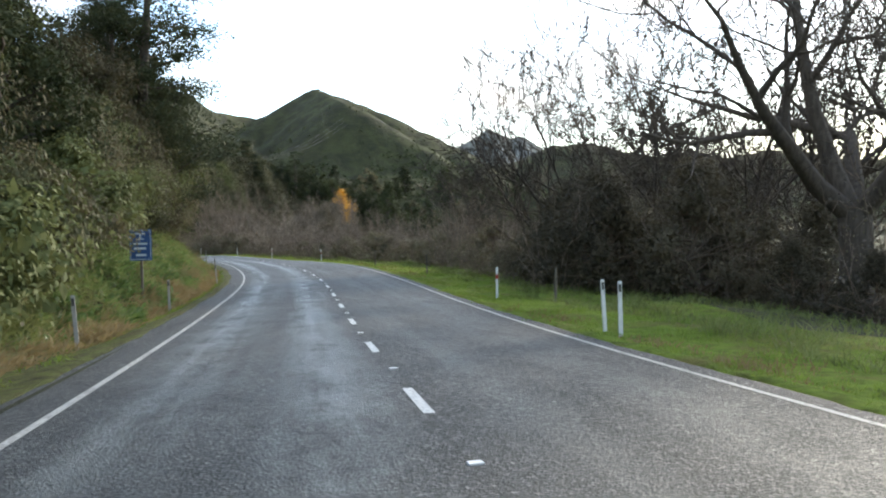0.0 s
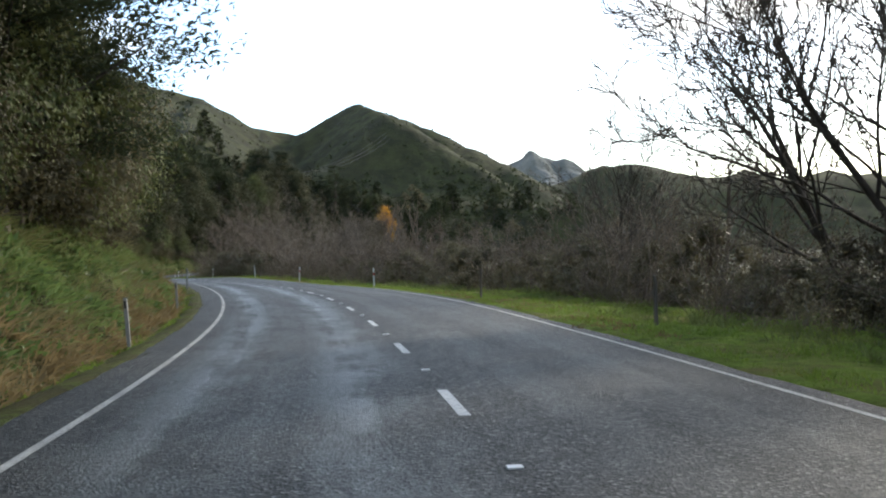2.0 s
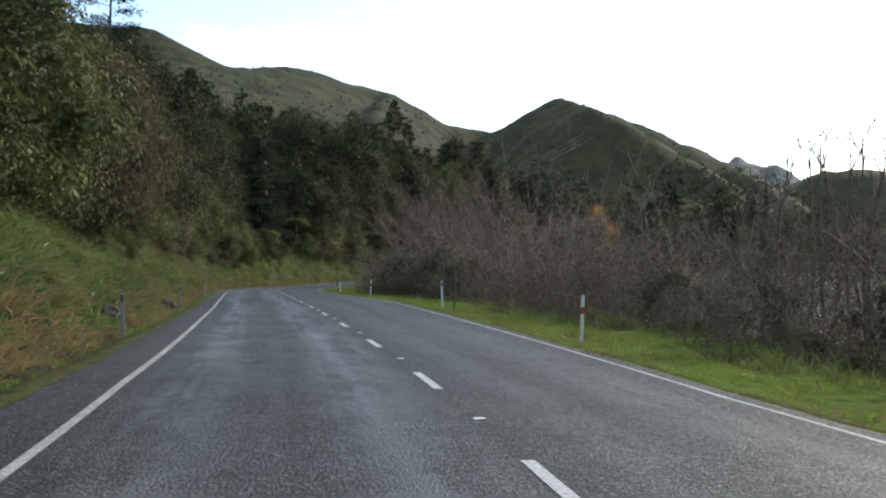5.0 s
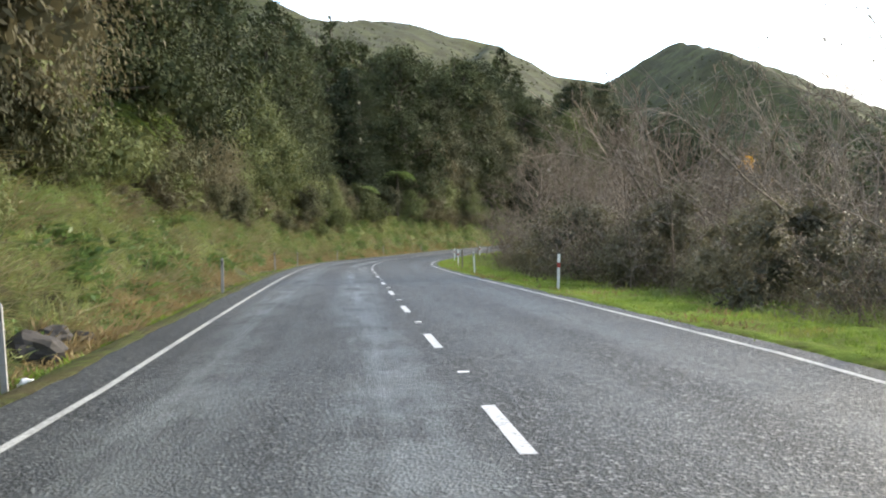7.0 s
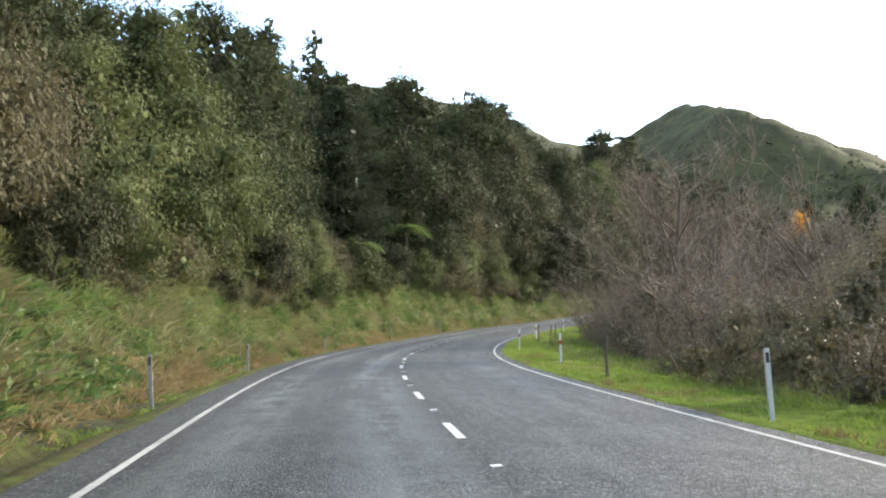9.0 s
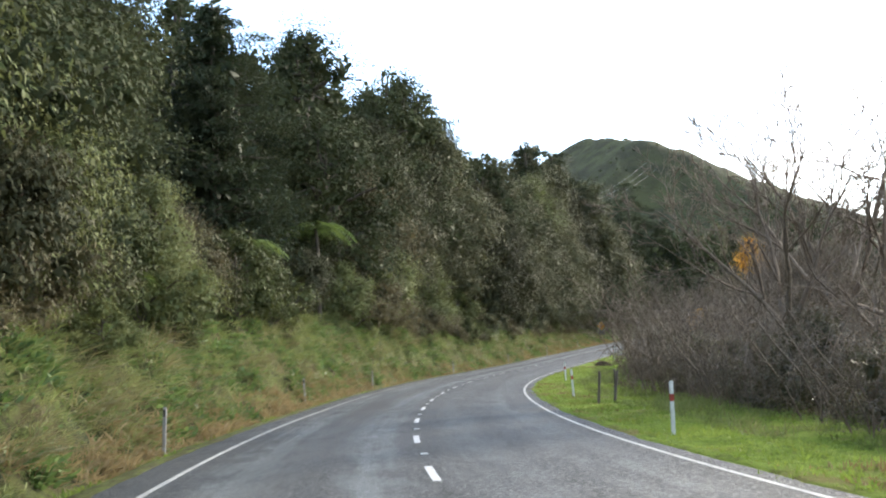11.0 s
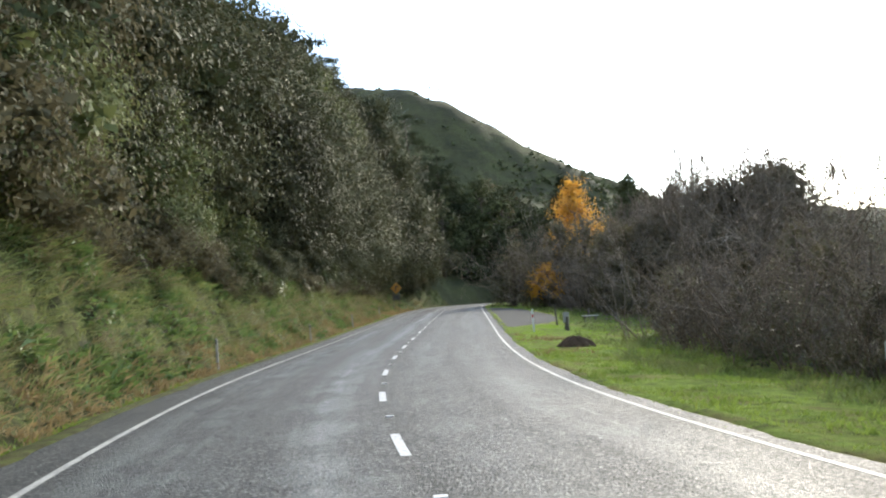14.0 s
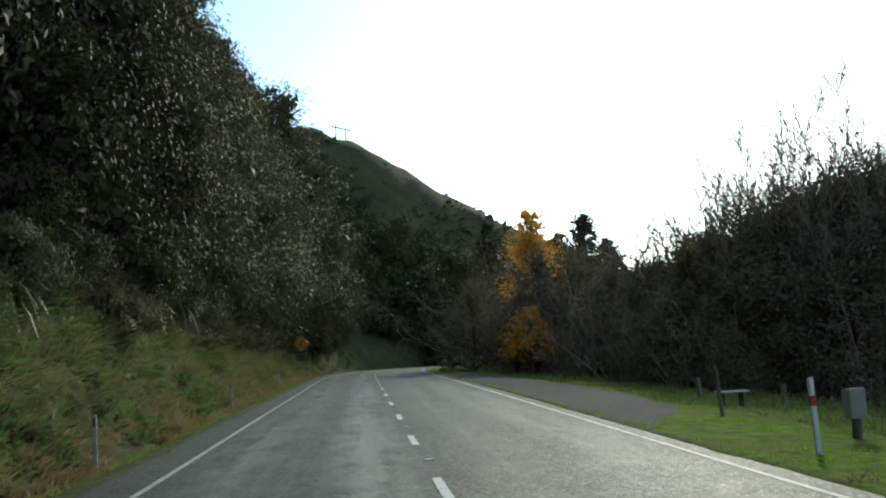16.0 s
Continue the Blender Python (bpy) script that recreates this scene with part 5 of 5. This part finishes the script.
def place(ob, s, d, turn=0.0, lean=(0, 0), sink=0.12, size=1.0):
    p = road(s, d)
    z = float(land(np.array([p[0]]), np.array([p[1]]))[0]) - sink
    ob.matrix_basis = pose(p[0], p[1], z, lean[0], lean[1], road_turn(s) + turn) @ Matrix.Diagonal((size, size, size, 1))
    return ob


def marker_post(body, band, reflector):
    ob = new("marker_post")
    part("body", block(0.072, 0.045, 1.13, 0.008, 0, 0, 0, body, "body", 0.03), ob)
    if band:
        part("band", block(0.078, 0.051, 0.13, 0.004, 0.76, 0, 0, band, "band"), ob, "red reflective band")
    part("reflector", block(0.048, 0.008, 0.14, 0.002, 0.93, 0, -0.0255, reflector, "reflector"), ob, "small reflector plate")
    return ob


POST_L, POST_R, POST_W = marker_post(M_GREY, None, M_BLACK), marker_post(M_WHITE, M_RED, M_REFLECT), marker_post(M_WHITE, None, M_BLACK)
SEEN = set()


def stand(kind, s, d, turn, lean, label, category, group, size=1.0):
    ob = copy_thing(kind, Matrix()) if kind.name in SEEN else kind
    SEEN.add(kind.name)
    place(ob, s, d, turn, lean, 0.12, size)
    return tagged(ob, label, category, group)


for s, d in ((8.9, -5.0), (20.2, -5.0), (36.6, -4.7), (48.2, -4.8), (61.8, -4.35), (79.6, -4.75), (96, -4.7), (110.6, -4.4), (129.4, -4.6), (143, -5.0),
             (158.4, -5.1), (175.3, -5.2), (188.2, -5.2), (206.2, -5.3), (221.2, -5.05), (237, -5.1), (254, -5.1)):
    stand(POST_L, s, d, rnd.uniform(-12, 12), (rnd.uniform(-3, 3), rnd.uniform(-5, 1)), "weathered grey roadside marker post with a dark reflector", "marker post", "posts along the bank")
for s, d in ((19.4, 4.9), (62.4, 4.5), (76.8, 4.2), (109.6, 4.5), (142.3, 5.1), (155.9, 4.6), (172, 5.05), (188.2, 5.2), (217.4, 5.0)):
    stand(POST_R, s, d, rnd.uniform(-10, 10), (rnd.uniform(-2, 2), rnd.uniform(-2, 2)), "white roadside marker post with a red band", "marker post", "posts along the verge")
for s, d in ((8.4, 4.58), (7.35, 4.5), (91, 4.5), (125.1, 4.4)):
    stand(POST_W, s, d, rnd.uniform(-10, 10), (rnd.uniform(-2, 2), rnd.uniform(-3, 3)), "white roadside marker post with a dark reflector", "marker post", "posts along the verge")


def fence_post(seed, h, r):
    ob = new("wooden_post", rod(r * 1.05, r * 0.95, h, M_WOOD, "wooden_post", 10, 0, 0.006, seed))
    return ob


WOODEN = [fence_post(3, 1.15, 0.042), fence_post(4, 0.75, 0.075)]
for s, d, k, lean in ((17.5, 6.2, 0, (2, 3)), (36, 5.4, 0, (1, 2)), (48.5, 5.0, 0, (0, 2)), (91.4, 5.0, 0, (0, -3)), (135, 4.9, 0, (1, 1)), (167.8, 5.35, 0, (3, -4)), (168.9, 6.0, 0, (2, 9)), (170.6, 6.3, 0, (0, -8)),
                      (224.6, 6.7, 0, (0, 6)), (218.2, 6.5, 1, (0, 0)), (229.5, 10.4, 1, (1, 0)), (233, 9.4, 1, (2, -2))):
    stand(WOODEN[k], s, d, rnd.uniform(0, 360), lean, "weathered grey wooden post on the grass" if k == 0 else "short weathered wooden bollard on the lawn", "post" if k == 0 else "bollard", "wooden posts")

# a low heap of dark earth on the verge
def earth_heap(seed, r, h, material):
    rng = np.random.default_rng(seed)
    bm = bmesh.new()
    bmesh.ops.create_icosphere(bm, subdivisions=4, radius=1.0)
    for v in bm.verts:
        a = math.atan2(v.co.y, v.co.x)
        lump = 1 + 0.16 * math.sin(2 * a + 0.7) + 0.09 * math.sin(5 * a) + rng.normal() * 0.025
        up = max(v.co.z, -0.1)
        v.co = Vector((v.co.x * r * lump, v.co.y * r * 0.8 * lump, h * (up ** 1.3 if up > 0 else up) * (1 + 0.12 * math.sin(7 * a + 3 * v.co.z))))
    me = bpy.data.meshes.new("earth_heap")
    bm.to_mesh(me)
    bm.free()
    me.materials.append(material)
    return new("earth_heap", me)


place(tagged(earth_heap(5, 0.60, 0.44, plain("dark_earth", (0.075, 0.051, 0.034), 0.98, 0.05, 0.0, (0.105, 0.074, 0.048), 0.7, 18.0)), "low heap of dark brown earth on the grass verge", "earth heap"), 207.6, 5.5)

# a squat box on a stump, by the lawn
box = new("service_box")
part("stump", rod(0.075, 0.07, 0.50, M_WOOD, "stump", 10, 0, 0.004, 9), box)
part("housing", block(0.26, 0.22, 0.46, 0.02, 0.46, 0, 0, M_GREY, "housing", 0.03), box)
place(tagged(box, "dull grey box on a wooden stump beside the lawn", "box"), 219.2, 6.55)


bench = new("bench")
part("seat", block(0.9, 0.30, 0.05, 0.008, 0.50, 0, 0, M_PALEWOOD, "seat"), bench, "pale weathered plank seat")
for x in (-0.3, 0.3):
    part("leg", block(0.08, 0.24, 0.50, 0.008, 0, x, 0, M_WOOD, "leg"), bench)
place(tagged(bench, "low weathered wooden bench at the back of the lawn", "bench"), 229.6, 9.0, 12)


def bar(parent, name, w, h, x, z, y, material, turn=0.0):
    ob = part(name, block(w, 0.004, h, 0.001, -h / 2, 0, 0, material, name), parent)
    ob.matrix_basis = pose(x, y, z) @ pose(0, 0, 0, 0, turn, 0)
    return ob


info = new("information_sign")
part("post", block(0.06, 0.06, 1.75, 0.006, 0, 0, 0.05, M_WOOD, "post"), info)
plate = part("plate", block(0.52, 0.012, 0.74, 0.004, 1.12, 0, 0.01, M_BLUE, "plate"), info, "blue sign plate with white bars")
for w, h, x, z in ((0.46, 0.012, 0, 1.83), (0.46, 0.012, 0, 1.15)):
    bar(plate, "border", w, h, x, z, 0.001, M_SIGNWHITE)
for x in (-0.23, 0.23):
    bar(plate, "border", 0.012, 0.68, x, 1.49, 0.001, M_SIGNWHITE)
for w, h, x, z in ((0.22, 0.035, 0.0, 1.76), (0.05, 0.10, 0.0, 1.70), (0.16, 0.03, 0.0, 1.63)):
    bar(plate, "symbol", w, h, x, z, 0.0, M_SIGNWHITE)
for w, h, x, z in ((0.32, 0.05, 0.0, 1.52), (0.28, 0.05, -0.01, 1.41), (0.24, 0.05, 0.01, 1.25)):
    bar(plate, "text_bar", w, h, x, z, 0.0, M_SIGNWHITE)
place(tagged(info, "blue roadside information sign on a wooden post", "sign"), 20.0, -5.75, -4, (0, 0), 0.12, 1.25)

warn = new("curve_sign")
for x in (-0.28, 0.28):
    part("leg", block(0.06, 0.06, 2.4, 0.006, 0, x, 0.05, M_WOOD, "leg"), warn)
dia = part("diamond", block(0.85, 0.012, 0.85, 0.005, -0.425, 0, 0, M_AMBER, "diamond"), warn, "amber diamond warning plate")
dia.matrix_basis = pose(0, 0, 2.75) @ pose(0, 0, 0, 0, 45, 0)
bar(warn, "arrow_stem", 0.09, 0.45, -0.05, 2.68, -0.008, M_BLACK)
bar(warn, "arrow_head", 0.30, 0.09, 0.08, 2.93, -0.008, M_BLACK, 25)
sub = part("speed_plate", block(0.85, 0.012, 0.6, 0.005, 1.5, 0, 0, M_BRONZE, "speed_plate"), warn, "dull brown plate")
bar(sub, "text_bar", 0.45, 0.3, 0, 1.8, -0.006, M_BLACK)
place(tagged(warn, "amber curve warning sign above a brown plate", "sign"), 272, -5.3, 0)

back = new("road_sign")
part("post", rod(0.04, 0.04, 3.0, M_STEEL, "post", 10), back)
part("plate", block(0.55, 0.012, 0.35, 0.005, 2.5, 0.25, -0.045, M_BRONZE, "plate"), back)
place(tagged(back, "steel post with the dark back of a road sign", "sign"), 282, 7.0, 10)


def guard_rail(s0, s1, d):
    rail = new("guard_rail")
    prof = [(0.0, 0.40), (0.035, 0.45), (0.035, 0.50), (0.0, 0.55), (0.035, 0.60), (0.035, 0.66), (0.0, 0.71)]
    sh = Shape()
    ss = np.arange(s0, s1 + 0.1, 1.0)
    co = np.stack([road(ss, d - o * 1.6, z + 0.1) for o, z in prof] + [road(ss, d - o * 1.6 + 0.012, z + 0.1) for o, z in prof[::-1]], 1)
    n, k = co.shape[:2]
    i, j = np.meshgrid(np.arange(n - 1), np.arange(k), indexing="ij")
    q = (j + 1) % k
    sh.add(co.reshape(-1, 3), np.stack([i * k + j, i * k + q, (i + 1) * k + q, (i + 1) * k + j], -1).reshape(-1, 4))
    part("beam", sh.mesh("beam", M_STEEL), rail)
    post = block(0.12, 0.14, 0.95, 0.006, 0, 0, 0, M_WOOD, "rail_post")
    for s in np.arange(s0, s1 + 0.1, 2.0):
        o = part("rail_post", post, rail)
        o.matrix_basis = Matrix.Translation(road(s, d + 0.10, -0.22).tolist()) @ pose(0, 0, 0, 0, 0, road_turn(s))
    return tagged(rail, "dull galvanised guard rail on timber posts at the bend", "guard rail")


guard_rail(288, 312, 4.9)

# raised road studs between the dashes
STUD = block(0.11, 0.09, 0.016, 0.007, 0.006, 0, 0, M_WHITE, "road_stud")
for i in range(-2, 48):
    s = (i + 0.62) * DASH
    ob = new("road_stud", STUD)
    p = road(s, 0.02 + rnd.uniform(-0.03, 0.03), 0.006)
    ob.matrix_basis = pose(*p.tolist(), 0, 0, road_turn(s) + rnd.uniform(-10, 10))
    tagged(ob, "worn white road stud on the centre line", "road stud", "centre line studs")


# stones in the drain and a scrap of litter
def stone(seed, r, material, name):
    bm = bmesh.new()
    bmesh.ops.create_icosphere(bm, subdivisions=3, radius=r)
    for v in bm.verts:
        n = noise.noise(v.co * (1.6 / r) + Vector((seed, 0, 0))) * 0.35 + noise.noise(v.co * (4.0 / r) + Vector((0, seed, 0))) * 0.12
        v.co = Vector((v.co.x * 1.25, v.co.y, v.co.z * 0.75)) * (1 + n)
    me = bpy.data.meshes.new(name)
    bm.to_mesh(me)
    bm.free()
    me.materials.append(material)
    return new(name, me)


for i, (s, d, r) in enumerate(((99.2, -5.5, 0.36), (100.4, -5.6, 0.26), (101.2, -5.4, 0.2), (82.3, -5.5, 0.32))):
    place(tagged(stone(i + 1.3, r, M_ROCK, "rock"), "dark rough rock lying in the roadside drain", "rock", "rocks in the drain"), s, d, i * 70, (0, 0), -0.4 * r)
place(tagged(stone(9.1, 0.09, M_WHITE, "litter"), "small white scrap of litter on the verge", "litter"), 96.8, -4.75, 0, (0, 0), -0.04)


# power line over the hills
def h_frame(x, y, h=9.0, turn=0.0):
    ob = new("power_pole")
    for px in (-1.7, 1.7):
        part("pole", rod(0.17, 0.12, h + 1, M_WOOD, "pole", 8, -1.0, 0.0, 1, px), ob)
    part("crossarm", block(6.4, 0.18, 0.22, 0.01, h - 1.0, 0, 0, M_WOOD, "crossarm"), ob)
    for px in (-2.9, 0, 2.9):
        part("insulator", rod(0.09, 0.07, 0.7, M_BLACK, "insulator", 8, h - 1.75, 0.0, 1, px), ob)
    z = float(land(np.array([x]), np.array([y]))[0])
    ob.matrix_basis = pose(x, y, z, 0, 0, turn)
    tagged(ob, "twin-pole wooden power pylon on the hill", "power pole", "power line poles")
    return [ob.matrix_basis @ Vector((px, 0, h - 1.7)) for px in (-2.9, 0, 2.9)]


h_frame(-69.5, 259, 12.0, 40)
A = h_frame(-32, 300, 9.5, 25)
B = h_frame(35, 427, 8.5, 25)
for i, (p, q) in enumerate(zip(A, B)):
    cu = bpy.data.curves.new("power_wire", "CURVE")
    cu.dimensions, cu.bevel_depth, cu.bevel_resolution = "3D", 0.035, 1
    sp = cu.splines.new("POLY")
    sp.points.add(40)
    for k in range(41):
        t = k / 40
        v = p.lerp(q, t)
        sp.points[k].co = (v.x, v.y, v.z - 4 * 9.0 * t * (1 - t), 1)
    cu.materials.append(M_WIRE)
    tagged(new("power_wire", cu), "thin pale power cable sagging across the valley", "cable", "power line cables")

# lay-by of loose gravel beside the road
LAY_S, LAY_W = [217, 220.5, 222, 223.5, 226, 230.5, 236, 241, 247, 254, 258, 263], [0.02, 0.12, 0.5, 1.3, 2.6, 3.6, 4.3, 4.4, 3.8, 3.3, 2.0, 0.05]
gs = np.arange(217.0, 263.1, 0.5)
wid = np.interp(gs, LAY_S, LAY_W) + 0.07 * np.sin(gs * 2.3) + 0.04 * np.sin(gs * 5.1)
lay_rows = []
for t in np.linspace(0, 1, 9):
    p = road(gs, 3.80 + wid * t, -0.006)
    on = land(p[:, 0], p[:, 1]) + (0.07 if t < 0.99 else 0.0)
    b = smooth(0.0, 0.9, wid * t)
    p[:, 2] = p[:, 2] * (1 - b) + np.minimum(on, p[:, 2]) * b
    lay_rows.append(p)
co = np.stack(lay_rows, 1)
i, j = np.meshgrid(np.arange(len(gs) - 1), np.arange(8), indexing="ij")
lay = mesh_of("lay_by", co.reshape(-1, 3), np.stack([i * 9 + j, i * 9 + j + 1, (i + 1) * 9 + j + 1, (i + 1) * 9 + j], -1).reshape(-1, 4), M_GRAVEL, True)
tagged(new("lay_by", lay), "grey loose gravel lay-by beside the road", "gravel", kind="structure")


# ---------------------------------------------------------------- grass
def grass(name, label, material, n, s0, s1, d_of, length, width, blades, seed, spread=0.07, skip=None, hang=0.0):
    rng = np.random.default_rng(seed)
    s = rng.uniform(s0, s1, n)
    d = d_of(s, rng.uniform(0, 1, n), rng)
    keep = np.ones(n, bool) if skip is None else ~skip(s, d)
    s, d = s[keep], d[keep]
    n = len(s)
    p = road(s, d)
    p[:, 2] = land(p[:, 0], p[:, 1]) - 0.02
    size = rng.uniform(0.6, 1.3, n) * (1 + 0.65 * lumps(p[:, 0], p[:, 1], 0.55, seed))
    at = np.repeat(p, blades, 0) + rng.normal(size=(n * blades, 3)) * [spread, spread, 0]
    way = rng.normal(size=(n * blades, 3)) * [0.45, 0.45, 0.15] + [0, 0, 1]
    a = np.repeat(np.interp(s, RS, R_TH), blades)
    way = way + hang * np.stack([np.cos(a), np.sin(a), -0.7 + 0 * a], 1)
    sh = Shape()
    sh.leaves(at, way, length * np.repeat(np.clip(size, 0.4, 1.8), blades), width, rng, 0.25)
    return tagged(new(name, sh.mesh(name, material)), label, "grass", kind="stuff")


def on_layby(s, d):
    return (s > 220.5) & (s < 262) & (d < 3.75 + np.interp(s, LAY_S, LAY_W))


grass("verge_grass", "short bright green grass on the flat verge", M_GRASS, 28000, -6, 150, lambda s, u, r: 3.70 + 4.9 * u ** 1.2, 0.14, 0.018, 5, 1)
grass("lawn_grass", "bright green mown grass by the lay-by", M_LAWN, 36000, 205, 270, lambda s, u, r: 3.65 + (4.9 + 3.5 * smooth(203, 214, s)) * u, 0.065, 0.018, 5, 2, 0.08, on_layby)
grass("verge_grass", "bright green grass on the inside of the bend", M_GRASS, 13000, 150, 206, lambda s, u, r: 3.65 + 4.9 * u, 0.12, 0.022, 5, 13, 0.07)
grass("verge_grass", "short green grass along the roadside drain", M_GRASS, 11000, -6, 265, lambda s, u, r: -4.42 - (0.7 + 2.1 * (1 - smooth(2, 22, s))) * u, 0.13, 0.022, 5, 3)
grass("dead_grass", "dry orange-brown grass at the foot of the bank", M_DEADGRASS, 13000, 4, 285, lambda s, u, r: -4.95 - 1.0 * u + 0.12 * np.sin(s * 0.7), 0.36, 0.028, 6, 4, 0.07, lambda s, d: lumps(s, d * 2, 1.6, 4) < -0.6, 0.4)
grass("dead_grass", "patches of dry brown grass on the verge", M_DEADGRASS, 7500, -6, 215, lambda s, u, r: 3.95 + 1.5 * u * u + 0.3 * np.sin(s * 0.31), 0.15, 0.02, 5, 5, 0.07, lambda s, d: lumps(s, d, 2.6, 3) < 0.05)
grass("rough_grass", "taller uneven tufts along the back of the verge", M_BANKGRASS, 7000, 0, 212, lambda s, u, r: 5.9 + 2.6 * u, 0.34, 0.022, 6, 11, 0.09, lambda s, d: lumps(s, d * 2, 1.7, 15) < -0.1)
grass("bank_grass", "long tangled straw-coloured and olive grass on the upper bank", M_BANKGRASS, 15000, 2, 265, lambda s, u, r: -6.6 - 2.9 * u, 0.50, 0.022, 6, 6, 0.10, None, 0.6)
grass("bank_grass", "fresh bright green grass on the steep bank", M_WEED, 26000, 14, 112, lambda s, u, r: -5.3 - 3.2 * u, 0.27, 0.032, 6, 12, 0.10, lambda s, d: lumps(s, d * 2, 1.8, 17) < -0.2 + 0.5 * smooth(60, 100, s), 0.4)
grass("bank_grass", "green grass on the lower bank", M_BANKGRASS, 13000, 2, 265, lambda s, u, r: -5.5 - 1.6 * u, 0.32, 0.022, 6, 9, 0.10, None, 0.45)
grass("bank_tussocks", "drooping tussocks of straw-coloured grass on the bank", M_TUSSOCK, 2600, 2, 290, lambda s, u, r: -5.7 - 3.6 * u, 0.85, 0.020, 26, 10, 0.13, lambda s, d: lumps(s, d * 2, 1.9, 12) < 0.0, 0.55)
grass("bank_weeds", "bright broad-leaved green weeds on the bank", M_WEED, 27000, 4, 285, lambda s, u, r: -5.45 - 2.4 * u ** 1.2, 0.24, 0.085, 6, 7, 0.12, lambda s, d: lumps(s, d * 3, 1.5, 8) < -0.05, 0.45)
grass("rough_grass", "rough dull grass under the scrub", M_BANKGRASS, 9000, 2, 265, lambda s, u, r: 7.6 + 6.0 * u, 0.30, 0.03, 5, 8, 0.10, on_layby)


# ---------------------------------------------------------------- distance
def hill_scrub(n, seed):
    rng = np.random.default_rng(seed)
    x, y = rng.uniform(-170, 150, n), rng.uniform(285, 520, n)
    dens = 0.5 + 0.5 * lumps(x, y, 14, 2) + 0.35 * lumps(x, y, 5, 6)
    off = nearest(x, y)[1]
    keep = (rng.uniform(0, 1, n) < np.clip(dens, 0, 1) * (0.10 + 0.90 * (1 - smooth(16, 46, land(x, y))))) & (np.abs(off) > 26)
    x, y = x[keep], y[keep]
    m = len(x)
    p = np.repeat(np.stack([x, y, land(x, y)], 1), 7, 0)
    d = unit(rng.normal(size=(m * 7, 3)) + [0, -0.3, 0.7])
    size = np.repeat(rng.uniform(0.4, 1.4, m) * (1 - 0.5 * smooth(25, 60, land(x, y))), 7)
    sh = Shape()
    sh.leaves(p + d * (0.5 * size)[:, None], np.cross(d, rng.normal(size=(m * 7, 3))), 1.1 * size, 0.8, rng, 0.0, d)
    return tagged(new("hill_scrub", sh.mesh("hill_scrub", M_LEAF_DARK)), "dark scrub and bracken scattered over the hill faces", "scrub", kind="stuff")


hill_scrub(36000, 5)


def mat_rock():
    n = Nodes("pale_mountain_rock", 0.95, 0.1)
    f = n.noise(0.02, 7, 0.7, None, (1, 1, 0.4))
    return n.base(n.ramp(f, (0.35, (0.105, 0.112, 0.100)), (0.65, (0.20, 0.205, 0.19)))).bump(f, 1.0, 12.0).m


def crags(x, y):
    line = np.interp(x, [230, 290, 318, 331, 345, 372, 392, 408, 450, 520], [110, 150, 163, 176, 172, 156, 161, 157, 130, 90])
    return line - 0.55 * np.abs(y - 1520) + 3.0 * lumps(x, y, 9, 3)


tagged(new("backdrop", grid_mesh("backdrop", np.arange(225.0, 531.0, 6.0), np.arange(1380.0, 1661.0, 10.0), crags, mat_rock())), "pale grey rocky mountain far up the valley", "mountain", kind="structure")
